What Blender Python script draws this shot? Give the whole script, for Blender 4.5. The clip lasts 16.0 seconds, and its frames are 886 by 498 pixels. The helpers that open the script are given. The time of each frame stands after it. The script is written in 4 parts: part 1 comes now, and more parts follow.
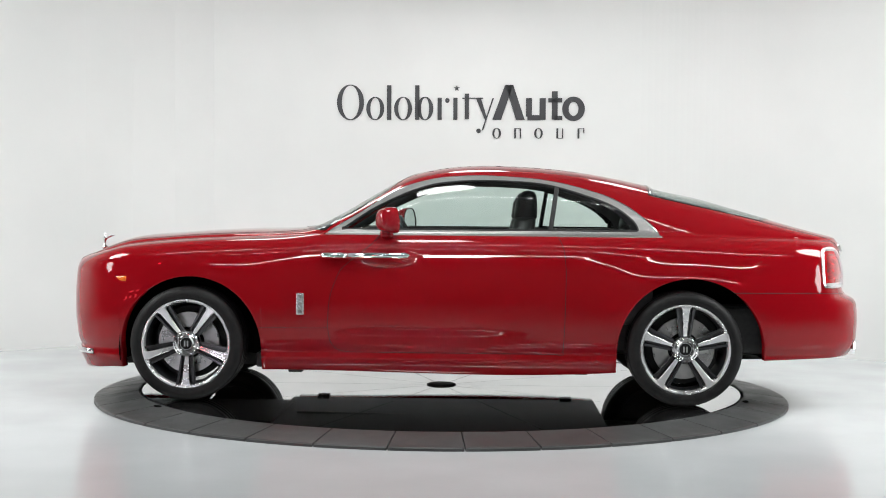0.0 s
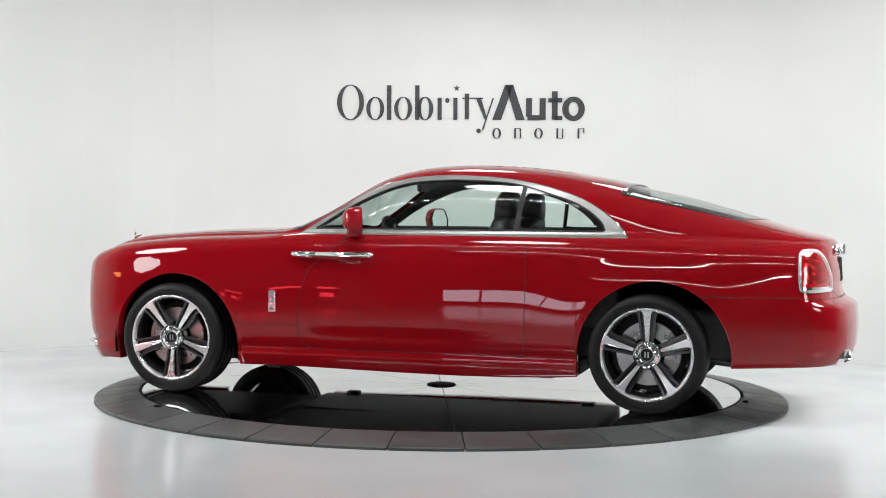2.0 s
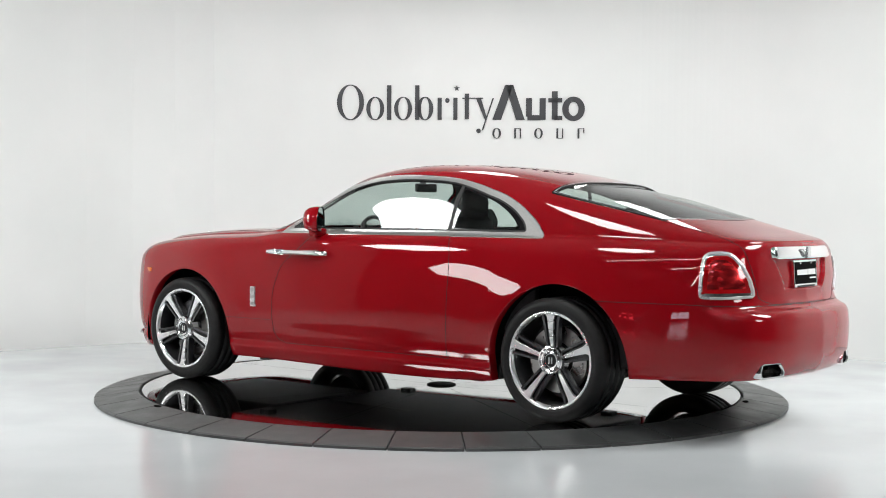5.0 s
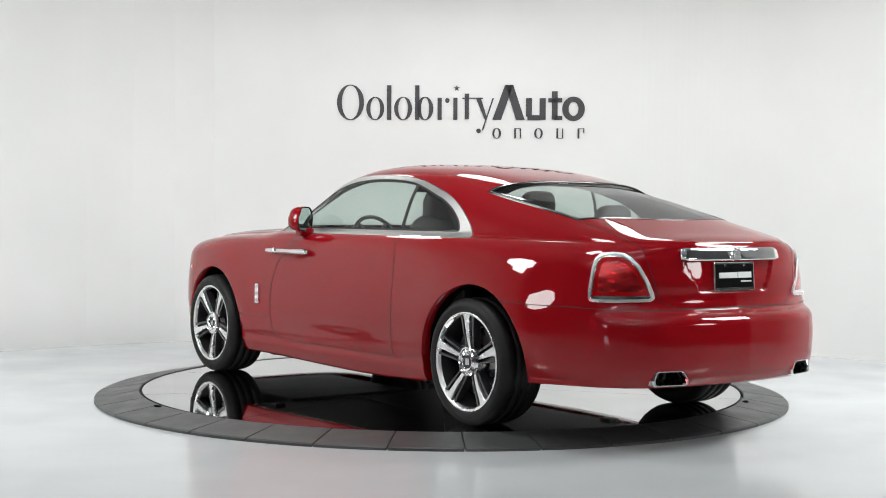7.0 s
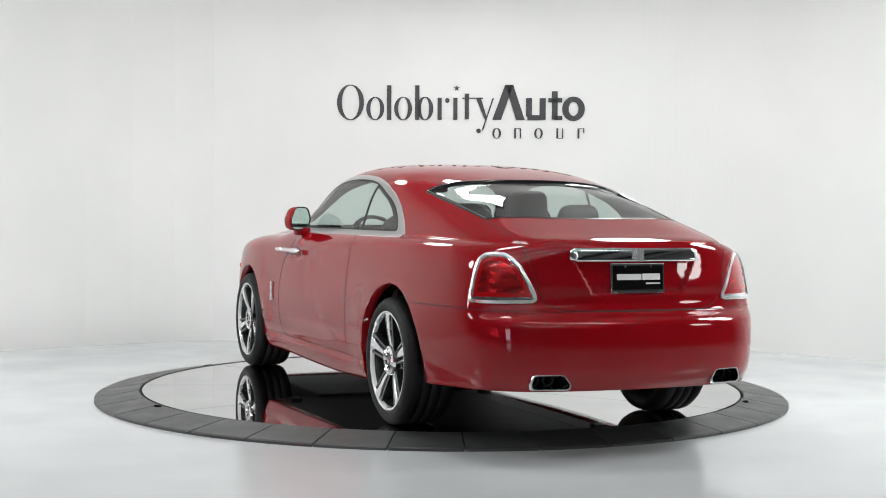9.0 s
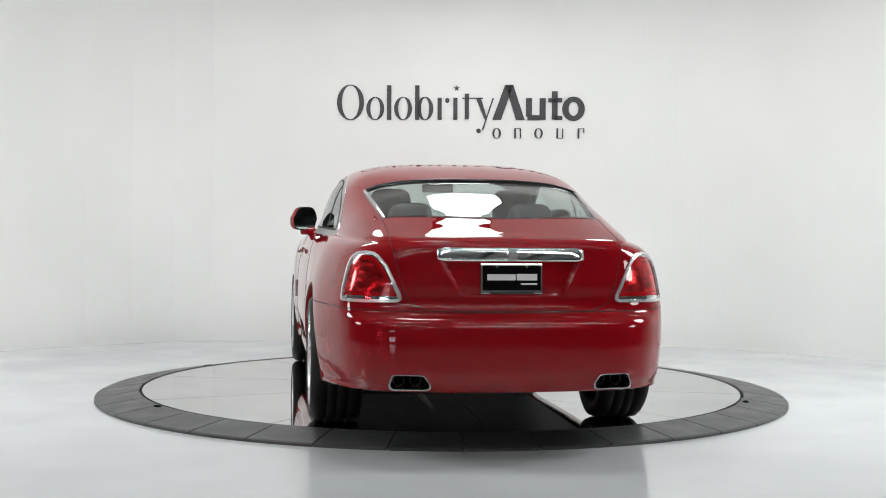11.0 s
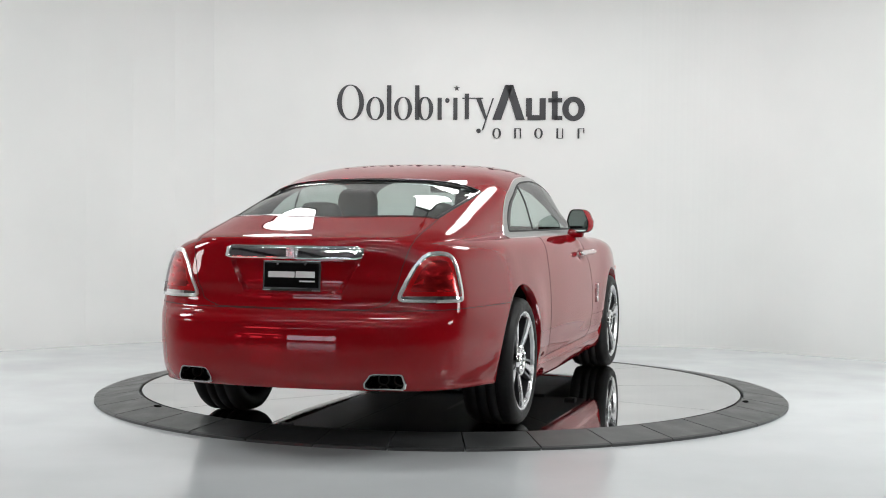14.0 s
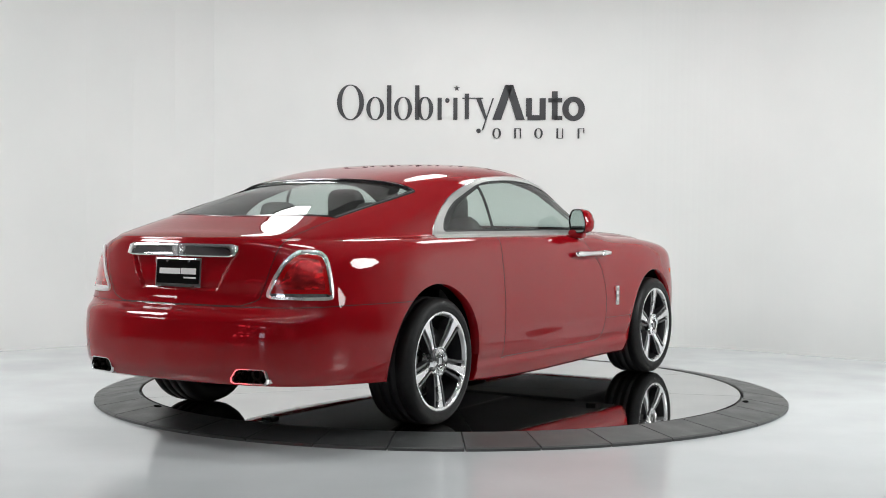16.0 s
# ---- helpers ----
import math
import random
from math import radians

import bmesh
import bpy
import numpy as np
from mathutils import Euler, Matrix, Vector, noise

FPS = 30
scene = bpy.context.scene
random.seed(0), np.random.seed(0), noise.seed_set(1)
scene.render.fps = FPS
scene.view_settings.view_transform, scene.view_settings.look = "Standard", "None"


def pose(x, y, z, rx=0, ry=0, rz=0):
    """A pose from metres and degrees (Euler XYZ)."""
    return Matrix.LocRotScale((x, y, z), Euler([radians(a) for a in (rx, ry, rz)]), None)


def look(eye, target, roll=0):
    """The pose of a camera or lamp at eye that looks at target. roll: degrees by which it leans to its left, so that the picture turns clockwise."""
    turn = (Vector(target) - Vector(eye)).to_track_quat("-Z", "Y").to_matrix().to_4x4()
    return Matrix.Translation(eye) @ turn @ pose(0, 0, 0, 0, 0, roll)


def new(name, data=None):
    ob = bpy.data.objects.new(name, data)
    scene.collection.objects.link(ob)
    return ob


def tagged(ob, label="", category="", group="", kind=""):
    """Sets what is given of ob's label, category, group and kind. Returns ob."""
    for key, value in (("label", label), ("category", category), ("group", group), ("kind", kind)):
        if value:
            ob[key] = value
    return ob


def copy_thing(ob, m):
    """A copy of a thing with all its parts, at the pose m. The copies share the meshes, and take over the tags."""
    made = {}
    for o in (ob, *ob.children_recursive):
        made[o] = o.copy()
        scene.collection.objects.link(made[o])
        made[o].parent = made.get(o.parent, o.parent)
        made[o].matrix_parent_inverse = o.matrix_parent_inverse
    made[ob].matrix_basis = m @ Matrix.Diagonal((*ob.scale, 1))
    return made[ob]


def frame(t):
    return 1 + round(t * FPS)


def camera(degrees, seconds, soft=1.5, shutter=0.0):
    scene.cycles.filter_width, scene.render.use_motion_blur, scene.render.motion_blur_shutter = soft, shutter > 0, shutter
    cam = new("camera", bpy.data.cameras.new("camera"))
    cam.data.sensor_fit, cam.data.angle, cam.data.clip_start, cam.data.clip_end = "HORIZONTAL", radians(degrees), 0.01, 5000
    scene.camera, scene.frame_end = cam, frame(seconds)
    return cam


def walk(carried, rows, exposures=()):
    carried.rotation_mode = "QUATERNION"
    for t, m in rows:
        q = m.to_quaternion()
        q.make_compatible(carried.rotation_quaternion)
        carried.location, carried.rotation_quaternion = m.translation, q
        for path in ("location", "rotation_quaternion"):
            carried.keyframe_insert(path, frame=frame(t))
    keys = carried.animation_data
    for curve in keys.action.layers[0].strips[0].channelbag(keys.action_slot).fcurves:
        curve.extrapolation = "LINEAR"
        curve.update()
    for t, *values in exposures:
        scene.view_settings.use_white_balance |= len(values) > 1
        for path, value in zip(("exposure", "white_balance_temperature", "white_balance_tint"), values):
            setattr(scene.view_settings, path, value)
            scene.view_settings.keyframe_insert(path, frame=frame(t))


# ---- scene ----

# ---- camera ----
cam = camera(36.19, 16.0, soft=1.0)
EYE = Vector((0.0, -9.388, 1.193))
AIM = EYE + Vector((0.00027, 1.0, math.tan(radians(-1.53))))
walk(cam, [(0.0, look(EYE, AIM, 0.52)), (16.0, look(EYE, AIM, 0.52))],
     exposures=[(0.0, 0.05), (9.0, 0.03), (11.5, -0.08), (16.0, -0.11)])


# degrees by which the turntable has turned, clockwise from above, at these seconds
TURNS = [(0.0, 1.8), (1.5, 12.35), (3.0, 22.95), (4.0, 30.5), (5.25, 40.1), (6.5, 49.7), (7.5, 56.95), (9.0, 67.35), (10.25, 76.4), (11.5, 85.95), (12.5, 94.0), (13.5, 102.2), (15.0, 114.0), (16.0, 121.2)]


# ---- world ----
world = bpy.data.worlds.new("world")
scene.world = world
world.use_nodes = True
world.node_tree.nodes["Background"].inputs[0].default_value = (0.9, 0.95, 1.0, 1)
world.node_tree.nodes["Background"].inputs[1].default_value = 0.05

FLOOR_Z = -0.054
SIGN_AT = pose(-1.018, 3.566, 2.405, 0, -0.3, -2.4)


# ---- materials ----
def material(name, colour, rough=0.5, metal=0.0, coat=0.0, coat_rough=0.03, spec=0.5):
    m = bpy.data.materials.new(name)
    m.use_nodes = True
    b = m.node_tree.nodes["Principled BSDF"]
    b.inputs["Base Color"].default_value = (*colour, 1)
    b.inputs["Roughness"].default_value = rough
    b.inputs["Metallic"].default_value = metal
    b.inputs["Coat Weight"].default_value = coat
    b.inputs["Coat Roughness"].default_value = coat_rough
    b.inputs["Coat IOR"].default_value = 1.45
    b.inputs["Specular IOR Level"].default_value = spec
    return m


def vary(m, scale, low, high, rough_low=None, rough_high=None, bump=0.0, detail=5.0, bump_scale=None, stretch=(1, 1, 1)):
    """Mix two colours by noise, with roughness and relief following it."""
    nt = m.node_tree
    b = nt.nodes["Principled BSDF"]
    co = nt.nodes.new("ShaderNodeTexCoord")
    mp = nt.nodes.new("ShaderNodeMapping")
    mp.inputs["Scale"].default_value = stretch
    nt.links.new(co.outputs["Object"], mp.inputs["Vector"])
    no = nt.nodes.new("ShaderNodeTexNoise")
    no.inputs["Scale"].default_value = scale
    no.inputs["Detail"].default_value = detail
    nt.links.new(mp.outputs["Vector"], no.inputs["Vector"])
    ra = nt.nodes.new("ShaderNodeValToRGB")
    ra.color_ramp.elements[0].position, ra.color_ramp.elements[1].position = 0.35, 0.65
    ra.color_ramp.elements[0].color, ra.color_ramp.elements[1].color = (*low, 1), (*high, 1)
    nt.links.new(no.outputs["Fac"], ra.inputs["Fac"])
    nt.links.new(ra.outputs["Color"], b.inputs["Base Color"])
    if rough_low is not None:
        mr = nt.nodes.new("ShaderNodeMapRange")
        mr.inputs["From Min"].default_value, mr.inputs["From Max"].default_value = 0.3, 0.7
        mr.inputs["To Min"].default_value, mr.inputs["To Max"].default_value = rough_low, rough_high
        nt.links.new(no.outputs["Fac"], mr.inputs["Value"])
        nt.links.new(mr.outputs["Result"], b.inputs["Roughness"])
    if bump:
        n2 = nt.nodes.new("ShaderNodeTexNoise")
        n2.inputs["Scale"].default_value = bump_scale or scale * 8
        n2.inputs["Detail"].default_value = 4
        nt.links.new(mp.outputs["Vector"], n2.inputs["Vector"])
        bu = nt.nodes.new("ShaderNodeBump")
        bu.inputs["Strength"].default_value, bu.inputs["Distance"].default_value = bump, 0.004
        nt.links.new(n2.outputs["Fac"], bu.inputs["Height"])
        nt.links.new(bu.outputs["Normal"], b.inputs["Normal"])
    return m


def glass(name, tint, rough=0.0):
    """A thin pane: it lets light through, tinted, and mirrors at its surface."""
    m = bpy.data.materials.new(name)
    m.use_nodes = True
    nt = m.node_tree
    nt.nodes.clear()
    out = nt.nodes.new("ShaderNodeOutputMaterial")
    mix = nt.nodes.new("ShaderNodeMixShader")
    fr = nt.nodes.new("ShaderNodeLayerWeight")
    fr.inputs["Blend"].default_value = 0.5
    po = nt.nodes.new("ShaderNodeMath")
    po.operation = "POWER"
    po.inputs[1].default_value = 4.5
    nt.links.new(fr.outputs["Facing"], po.inputs[0])
    ad = nt.nodes.new("ShaderNodeMapRange")
    ad.inputs["To Min"].default_value, ad.inputs["To Max"].default_value = 0.07, 0.9
    nt.links.new(po.outputs[0], ad.inputs["Value"])
    tr = nt.nodes.new("ShaderNodeBsdfTransparent")
    tr.inputs["Color"].default_value = (*tint, 1)
    gl = nt.nodes.new("ShaderNodeBsdfGlossy")
    gl.inputs["Roughness"].default_value = rough
    nt.links.new(ad.outputs["Result"], mix.inputs["Fac"])
    nt.links.new(tr.outputs[0], mix.inputs[1])
    nt.links.new(gl.outputs[0], mix.inputs[2])
    nt.links.new(mix.outputs[0], out.inputs["Surface"])
    return m


def glow(name, colour, strength):
    m = bpy.data.materials.new(name)
    m.use_nodes = True
    b = m.node_tree.nodes["Principled BSDF"]
    b.inputs["Base Color"].default_value = (0.8, 0.8, 0.8, 1)
    b.inputs["Emission Color"].default_value = (*colour, 1)
    b.inputs["Emission Strength"].default_value = strength
    return m


RED = material("red_car_paint", (0.26, 0.0025, 0.006), 0.6, 0.0, coat=1.0, coat_rough=0.01, spec=0.0)
vary(RED, 900, (0.232, 0.002, 0.0055), (0.262, 0.003, 0.007), detail=2)
CHROME = material("chrome", (0.82, 0.82, 0.83), 0.05, 1.0)
BRUSHED = material("brushed_metal", (0.62, 0.61, 0.60), 0.38, 0.75)
vary(BRUSHED, 60, (0.36, 0.357, 0.35), (0.45, 0.445, 0.437), 0.32, 0.44, stretch=(1, 8, 8))
RUBBER = material("tyre_rubber", (0.008, 0.008, 0.009), 0.5, spec=0.25)
vary(RUBBER, 30, (0.006, 0.006, 0.0065), (0.011, 0.011, 0.011), 0.42, 0.6, bump=0.2, bump_scale=300)
BLACK = material("black_gloss", (0.008, 0.008, 0.009), 0.12)
MATT = material("black_plastic", (0.012, 0.012, 0.013), 0.6)
vary(MATT, 40, (0.009, 0.009, 0.01), (0.018, 0.018, 0.018), bump=0.2)
GAP = material("shut_gap", (0.006, 0.002, 0.002), 0.7)
ALLOY = material("machined_alloy", (0.84, 0.84, 0.85), 0.28, 0.85)
vary(ALLOY, 5, (0.80, 0.80, 0.81), (0.88, 0.88, 0.89), 0.24, 0.31, detail=1)
DARKALLOY = material("dark_alloy", (0.03, 0.03, 0.033), 0.28, 0.3, coat=1.0, coat_rough=0.08)
SOOT = material("sooty_steel", (0.05, 0.048, 0.045), 0.5, 0.6)
ARCH = material("arch_felt", (0.004, 0.004, 0.004), 0.95, spec=0.05)
DISC = material("brake_iron", (0.45, 0.44, 0.44), 0.3, 1.0)
vary(DISC, 9, (0.36, 0.355, 0.35), (0.52, 0.51, 0.50), 0.24, 0.38)
GLASS = glass("window_glass", (0.80, 0.88, 0.85))
LENS = glass("lamp_glass", (0.9, 0.9, 0.9))
LEATHER = material("black_leather", (0.02, 0.019, 0.019), 0.45)
vary(LEATHER, 25, (0.015, 0.015, 0.015), (0.03, 0.028, 0.028), 0.38, 0.55, bump=0.3, bump_scale=250)
WALLPAINT = material("white_wall_paint", (0.80, 0.80, 0.79), 0.55)
vary(WALLPAINT, 0.7, (0.77, 0.775, 0.765), (0.82, 0.82, 0.81), bump=0.05, bump_scale=60)
FLOORPAINT = material("white_floor_epoxy", (0.64, 0.665, 0.68), 0.13)
vary(FLOORPAINT, 1.2, (0.625, 0.65, 0.665), (0.655, 0.68, 0.695), 0.12, 0.2, bump=0.02, bump_scale=5)
TABLE = material("mirror_polished_table", (0.55, 0.55, 0.55), 0.03, 1.0)
vary(TABLE, 2.2, (0.50, 0.505, 0.51), (0.60, 0.60, 0.60), 0.015, 0.05, bump=0.004, bump_scale=3)
RAMP = material("grey_ramp_rubber", (0.055, 0.057, 0.058), 0.42)
vary(RAMP, 6, (0.046, 0.048, 0.048), (0.068, 0.070, 0.071), 0.32, 0.5, bump=0.15, bump_scale=120)
TAILRED = material("red_lamp_lens", (0.34, 0.003, 0.005), 0.1, 0.0, coat=1.0, coat_rough=0.01, spec=0.2)
TAILCORE = material("red_lamp_reflector", (0.50, 0.008, 0.012), 0.22, 0.7, coat=1.0, coat_rough=0.01)
vary(TAILCORE, 14, (0.26, 0.003, 0.006), (0.62, 0.012, 0.016), 0.12, 0.3, stretch=(1, 1, 2.5), detail=1)
MIRRORGLASS = material("mirror_glass", (0.68, 0.70, 0.70), 0.02, 1.0)
AMBER = material("amber_lens", (0.75, 0.16, 0.02), 0.12, coat=1.0)
LAMPWHITE = material("headlamp_lens", (0.42, 0.43, 0.45), 0.12, 0.4, coat=1.0)
PALE = material("pale_lettering", (0.75, 0.75, 0.75), 0.5)
SIGN = material("charcoal_lettering", (0.045, 0.045, 0.05), 0.4)
STUDIO = material("grey_studio_wall", (0.15, 0.15, 0.15), 0.7)
vary(STUDIO, 0.5, (0.10, 0.10, 0.10), (0.20, 0.20, 0.20))
CEILING = material("grey_ceiling", (0.30, 0.30, 0.30), 0.8)
vary(CEILING, 0.8, (0.25, 0.25, 0.25), (0.34, 0.34, 0.34))
REDPANEL = glow("red_light_panel", (1.0, 0.04, 0.06), 14.0)
SOFT = glow("softbox_diffuser", (0.97, 1.0, 0.985), 22.0)
SOFT_LOW = glow("softbox_diffuser_dim", (0.97, 1.0, 0.985), 8.0)
SOFT_STAND = glow("softbox_diffuser_on_stand", (0.97, 1.0, 0.985), 14.0)
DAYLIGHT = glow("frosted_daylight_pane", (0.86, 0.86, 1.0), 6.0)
TUBE = glow("fluorescent_tube", (0.98, 1.0, 0.99), 46.0)


# ---- mesh helpers ----
def link_mesh(name, bm, mat, parent=None, label="", smooth=False):
    me = bpy.data.meshes.new(name)
    bm.to_mesh(me)
    bm.free()
    if mat:
        me.materials.append(mat)
    if smooth:
        me.polygons.foreach_set("use_smooth", [True] * len(me.polygons))
    ob = new(name, me)
    if parent:
        ob.parent = parent
    if label:
        ob["label"] = label
    return ob


def part(name, bm, mat, parent, label="", smooth=False):
    return link_mesh(name, bm, mat, parent, label, smooth)


def box(bm, x0, x1, y0, y1, z0, z1, bevel=0.0, m=None):
    made = bmesh.ops.create_cube(bm, size=1.0, matrix=Matrix.Translation(((x0 + x1) / 2, (y0 + y1) / 2, (z0 + z1) / 2)) @ Matrix.Diagonal((x1 - x0, y1 - y0, z1 - z0, 1)))
    verts = made["verts"]
    if bevel:
        edges = list({e for v in verts for e in v.link_edges})
        out = bmesh.ops.bevel(bm, geom=edges, offset=bevel, segments=3, affect="EDGES", profile=0.6)
        verts = list({v for f in out["faces"] for v in f.verts} | {v for v in verts if v.is_valid})
    if m is not None:
        bmesh.ops.transform(bm, matrix=m, verts=verts)
    return verts


def lathe(bm, profile, segments=72, axis="Y", closed=False):
    """Turn (radius, along) points round an axis."""
    rings = []
    for r, a in profile:
        ring = []
        for i in range(segments):
            q = 2 * math.pi * i / segments
            c, s = r * math.cos(q), r * math.sin(q)
            ring.append(bm.verts.new((c, a, s) if axis == "Y" else (c, s, a)))
        rings.append(ring)
    n = len(rings)
    for k in range(n if closed else n - 1):
        a, b = rings[k], rings[(k + 1) % n]
        for i in range(segments):
            j = (i + 1) % segments
            bm.faces.new((a[i], a[j], b[j], b[i]))
    return rings


def tube(bm, points, radius, segments=8, closed=False):
    """A round bar along a line of points."""
    pts = [Vector(q) for q in points]
    n = len(pts)
    rings = []
    for i, q in enumerate(pts):
        a = pts[(i - 1) % n] if closed or i else q
        b = pts[(i + 1) % n] if closed or i < n - 1 else q
        way = (b - a).normalized()
        side = way.orthogonal() if not rings else (rings[-1][1] - way * rings[-1][1].dot(way))
        side.normalize()
        up = way.cross(side)
        r = radius[i] if isinstance(radius, (list, tuple)) else radius
        rings.append(([bm.verts.new(q + r * (math.cos(2 * math.pi * k / segments) * side + math.sin(2 * math.pi * k / segments) * up)) for k in range(segments)], side))
    for i in range(n if closed else n - 1):
        a, b = rings[i][0], rings[(i + 1) % n][0]
        for k in range(segments):
            bm.faces.new((a[k], a[(k + 1) % segments], b[(k + 1) % segments], b[k]))
    if not closed:
        bm.faces.new(rings[0][0][::-1])
        bm.faces.new(rings[-1][0])


def interp(x, xs, ys):
    """Smooth monotone-looking curve through (xs, ys): Hermite with limited slopes."""
    n = len(xs)
    if x <= xs[0]:
        return ys[0]
    if x >= xs[-1]:
        return ys[-1]
    k = 0
    while xs[k + 1] < x:
        k += 1

    def slope(i):
        if i <= 0:
            return (ys[1] - ys[0]) / (xs[1] - xs[0])
        if i >= n - 1:
            return (ys[-1] - ys[-2]) / (xs[-1] - xs[-2])
        a = (ys[i] - ys[i - 1]) / (xs[i] - xs[i - 1])
        b = (ys[i + 1] - ys[i]) / (xs[i + 1] - xs[i])
        h0, h1 = xs[i] - xs[i - 1], xs[i + 1] - xs[i]
        return (a * h1 + b * h0) / (h0 + h1)

    h = xs[k + 1] - xs[k]
    t = (x - xs[k]) / h
    a, b = slope(k) * h, slope(k + 1) * h
    return (2 * t ** 3 - 3 * t * t + 1) * ys[k] + (t ** 3 - 2 * t * t + t) * a + (3 * t * t - 2 * t ** 3) * ys[k + 1] + (t ** 3 - t * t) * b


def ease(a, b, x):
    """From 0 at a to 1 at b, smoothly."""
    t = min(1.0, max(0.0, (x - a) / (b - a)))
    return t * t * (3 - 2 * t)


# ---- studio ----
def wall_run(name, path, z0, z1, mat, thick=0.12):
    """An upright wall along a line on the plan, thickened outwards (to the left of its way)."""
    bm = bmesh.new()
    pts = [Vector((*q, 0)) for q in path]
    rows = []
    for i, q in enumerate(pts):
        a, b = pts[max(0, i - 1)], pts[min(len(pts) - 1, i + 1)]
        way = (b - a).normalized()
        out = Vector((-way.y, way.x, 0)) * thick
        rows.append([bm.verts.new((*q.xy, z0)), bm.verts.new((*q.xy, z1)), bm.verts.new((*(q + out).xy, z1)), bm.verts.new((*(q + out).xy, z0))])
    for a, b in zip(rows, rows[1:]):
        for k in range(4):
            bm.faces.new((a[k], a[(k + 1) % 4], b[(k + 1) % 4], b[k]))
    bm.faces.new(rows[0])
    bm.faces.new(rows[-1][::-1])
    bmesh.ops.recalc_face_normals(bm, faces=bm.faces)
    return tagged(link_mesh(name, bm, mat), kind="structure")


def studio():
    bm = bmesh.new()
    box(bm, -11, 11, -16, 6, FLOOR_Z - 0.2, FLOOR_Z)
    tagged(link_mesh("floor", bm, FLOORPAINT), "glossy white epoxy showroom floor", kind="structure")
    left = [(-8.2, -2.2), (-3.87, 2.46), (-3.27, 3.02), (-2.9, 3.30), (-2.55, 3.50), (-2.2, 3.62)]
    tagged(wall_run("wall_west", left, FLOOR_Z - 0.1, 5.2, WALLPAINT), "smooth white painted studio wall")
    tagged(wall_run("wall_north", [(-2.2, 3.62), (1.80, 3.453)], FLOOR_Z - 0.1, 5.2, WALLPAINT), "smooth white painted back wall with a dark sign")
    tagged(wall_run("wall_east", [((1 - q) ** 2 * 1.80 + 2 * q * (1 - q) * 2.56 + q * q * 3.10, (1 - q) ** 2 * 3.453 + 2 * q * (1 - q) * 3.42 + q * q * 2.885) for q in (i / 24 for i in range(25))] + [(3.82, 2.24), (8.4, -2.0)], FLOOR_Z - 0.1, 5.2, WALLPAINT), "smooth white painted studio wall")
    tagged(wall_run("wall_south_east", [(8.4, -2.0), (10, -8), (10, -15), (0, -15)], FLOOR_Z - 0.1, 5.2, STUDIO), "grey wall of the studio hall")
    tagged(wall_run("wall_south_west", [(0, -15), (-10, -15), (-10, -8), (-8.2, -2.2)], FLOOR_Z - 0.1, 5.2, STUDIO), "grey wall of the studio hall")
    bm = bmesh.new()
    box(bm, -11, 11, -16, 6, 5.2, 5.4)
    tagged(link_mesh("ceiling", bm, CEILING), "grey studio ceiling", kind="structure")
    for k in range(12):
        bm = bmesh.new()
        x = -9.0 + 1.6 * k
        box(bm, x - 0.06, x + 0.06, -15, -3, 4.95, 5.19, 0.01)
        tagged(link_mesh("beam", bm, MATT), "dark steel ceiling beam", kind="structure")


def softbox(eye, target, size, mat, stand=False):
    """An eight-sided softbox at eye that faces target, hung from the ceiling or on a stand."""
    root = tagged(new("softbox"), "large octagonal white softbox in a black fabric shell", "studio light", "softboxes")
    at = look(eye, target)
    root.matrix_basis = at
    bm = bmesh.new()
    bmesh.ops.create_circle(bm, cap_ends=True, segments=8, radius=size / 2)
    bmesh.ops.reverse_faces(bm, faces=bm.faces)
    part("diffuser", bm, mat, root)
    bm = bmesh.new()
    lathe(bm, [(size / 2 + 0.01, -0.03), (size / 2 + 0.01, 0.02), (size * 0.3, 0.28), (0.1, 0.4), (0.001, 0.4)], 8, "Z")
    bmesh.ops.recalc_face_normals(bm, faces=bm.faces)
    part("shell", bm, MATT, root, "black fabric shell")
    back = at.inverted()
    top = at @ Vector((0, 0, 0.37))
    bm = bmesh.new()
    tube(bm, [back @ top, back @ Vector((top.x, top.y, FLOOR_Z if stand else 5.2))], 0.02)
    part("stand" if stand else "hanger", bm, MATT, root)
    return root


def red_panel(eye, target):
    """A red light panel on a stand in the dark part of the hall."""
    root = tagged(new("light_panel"), "glowing red light panel on a black stand", "studio light")
    at = look(eye, target)
    root.matrix_basis = at
    for x, y, w, h in ((-0.64, -0.25, 0.11, 0.19), (-0.05, -0.25, 0.12, 0.17), (0.62, -0.25, 0.12, 0.19), (-0.10, 0.34, 0.30, 0.08), (0.60, 0.34, 0.15, 0.09)):
        bm = bmesh.new()
        box(bm, x - w, x + w, y - h, y + h, -0.012, 0.0, 0.003)
        part("lamp_cell", bm, REDPANEL, root, "glowing red lamp cell")
    bm = bmesh.new()
    box(bm, -0.80, 0.80, -0.55, 0.55, 0.002, 0.06, 0.01)
    part("housing", bm, MATT, root)
    back = at.inverted()
    top = at @ Vector((0, 0, 0.05))
    bm = bmesh.new()
    tube(bm, [back @ top, back @ Vector((top.x, top.y, FLOOR_Z))], 0.025)
    part("stand", bm, MATT, root)


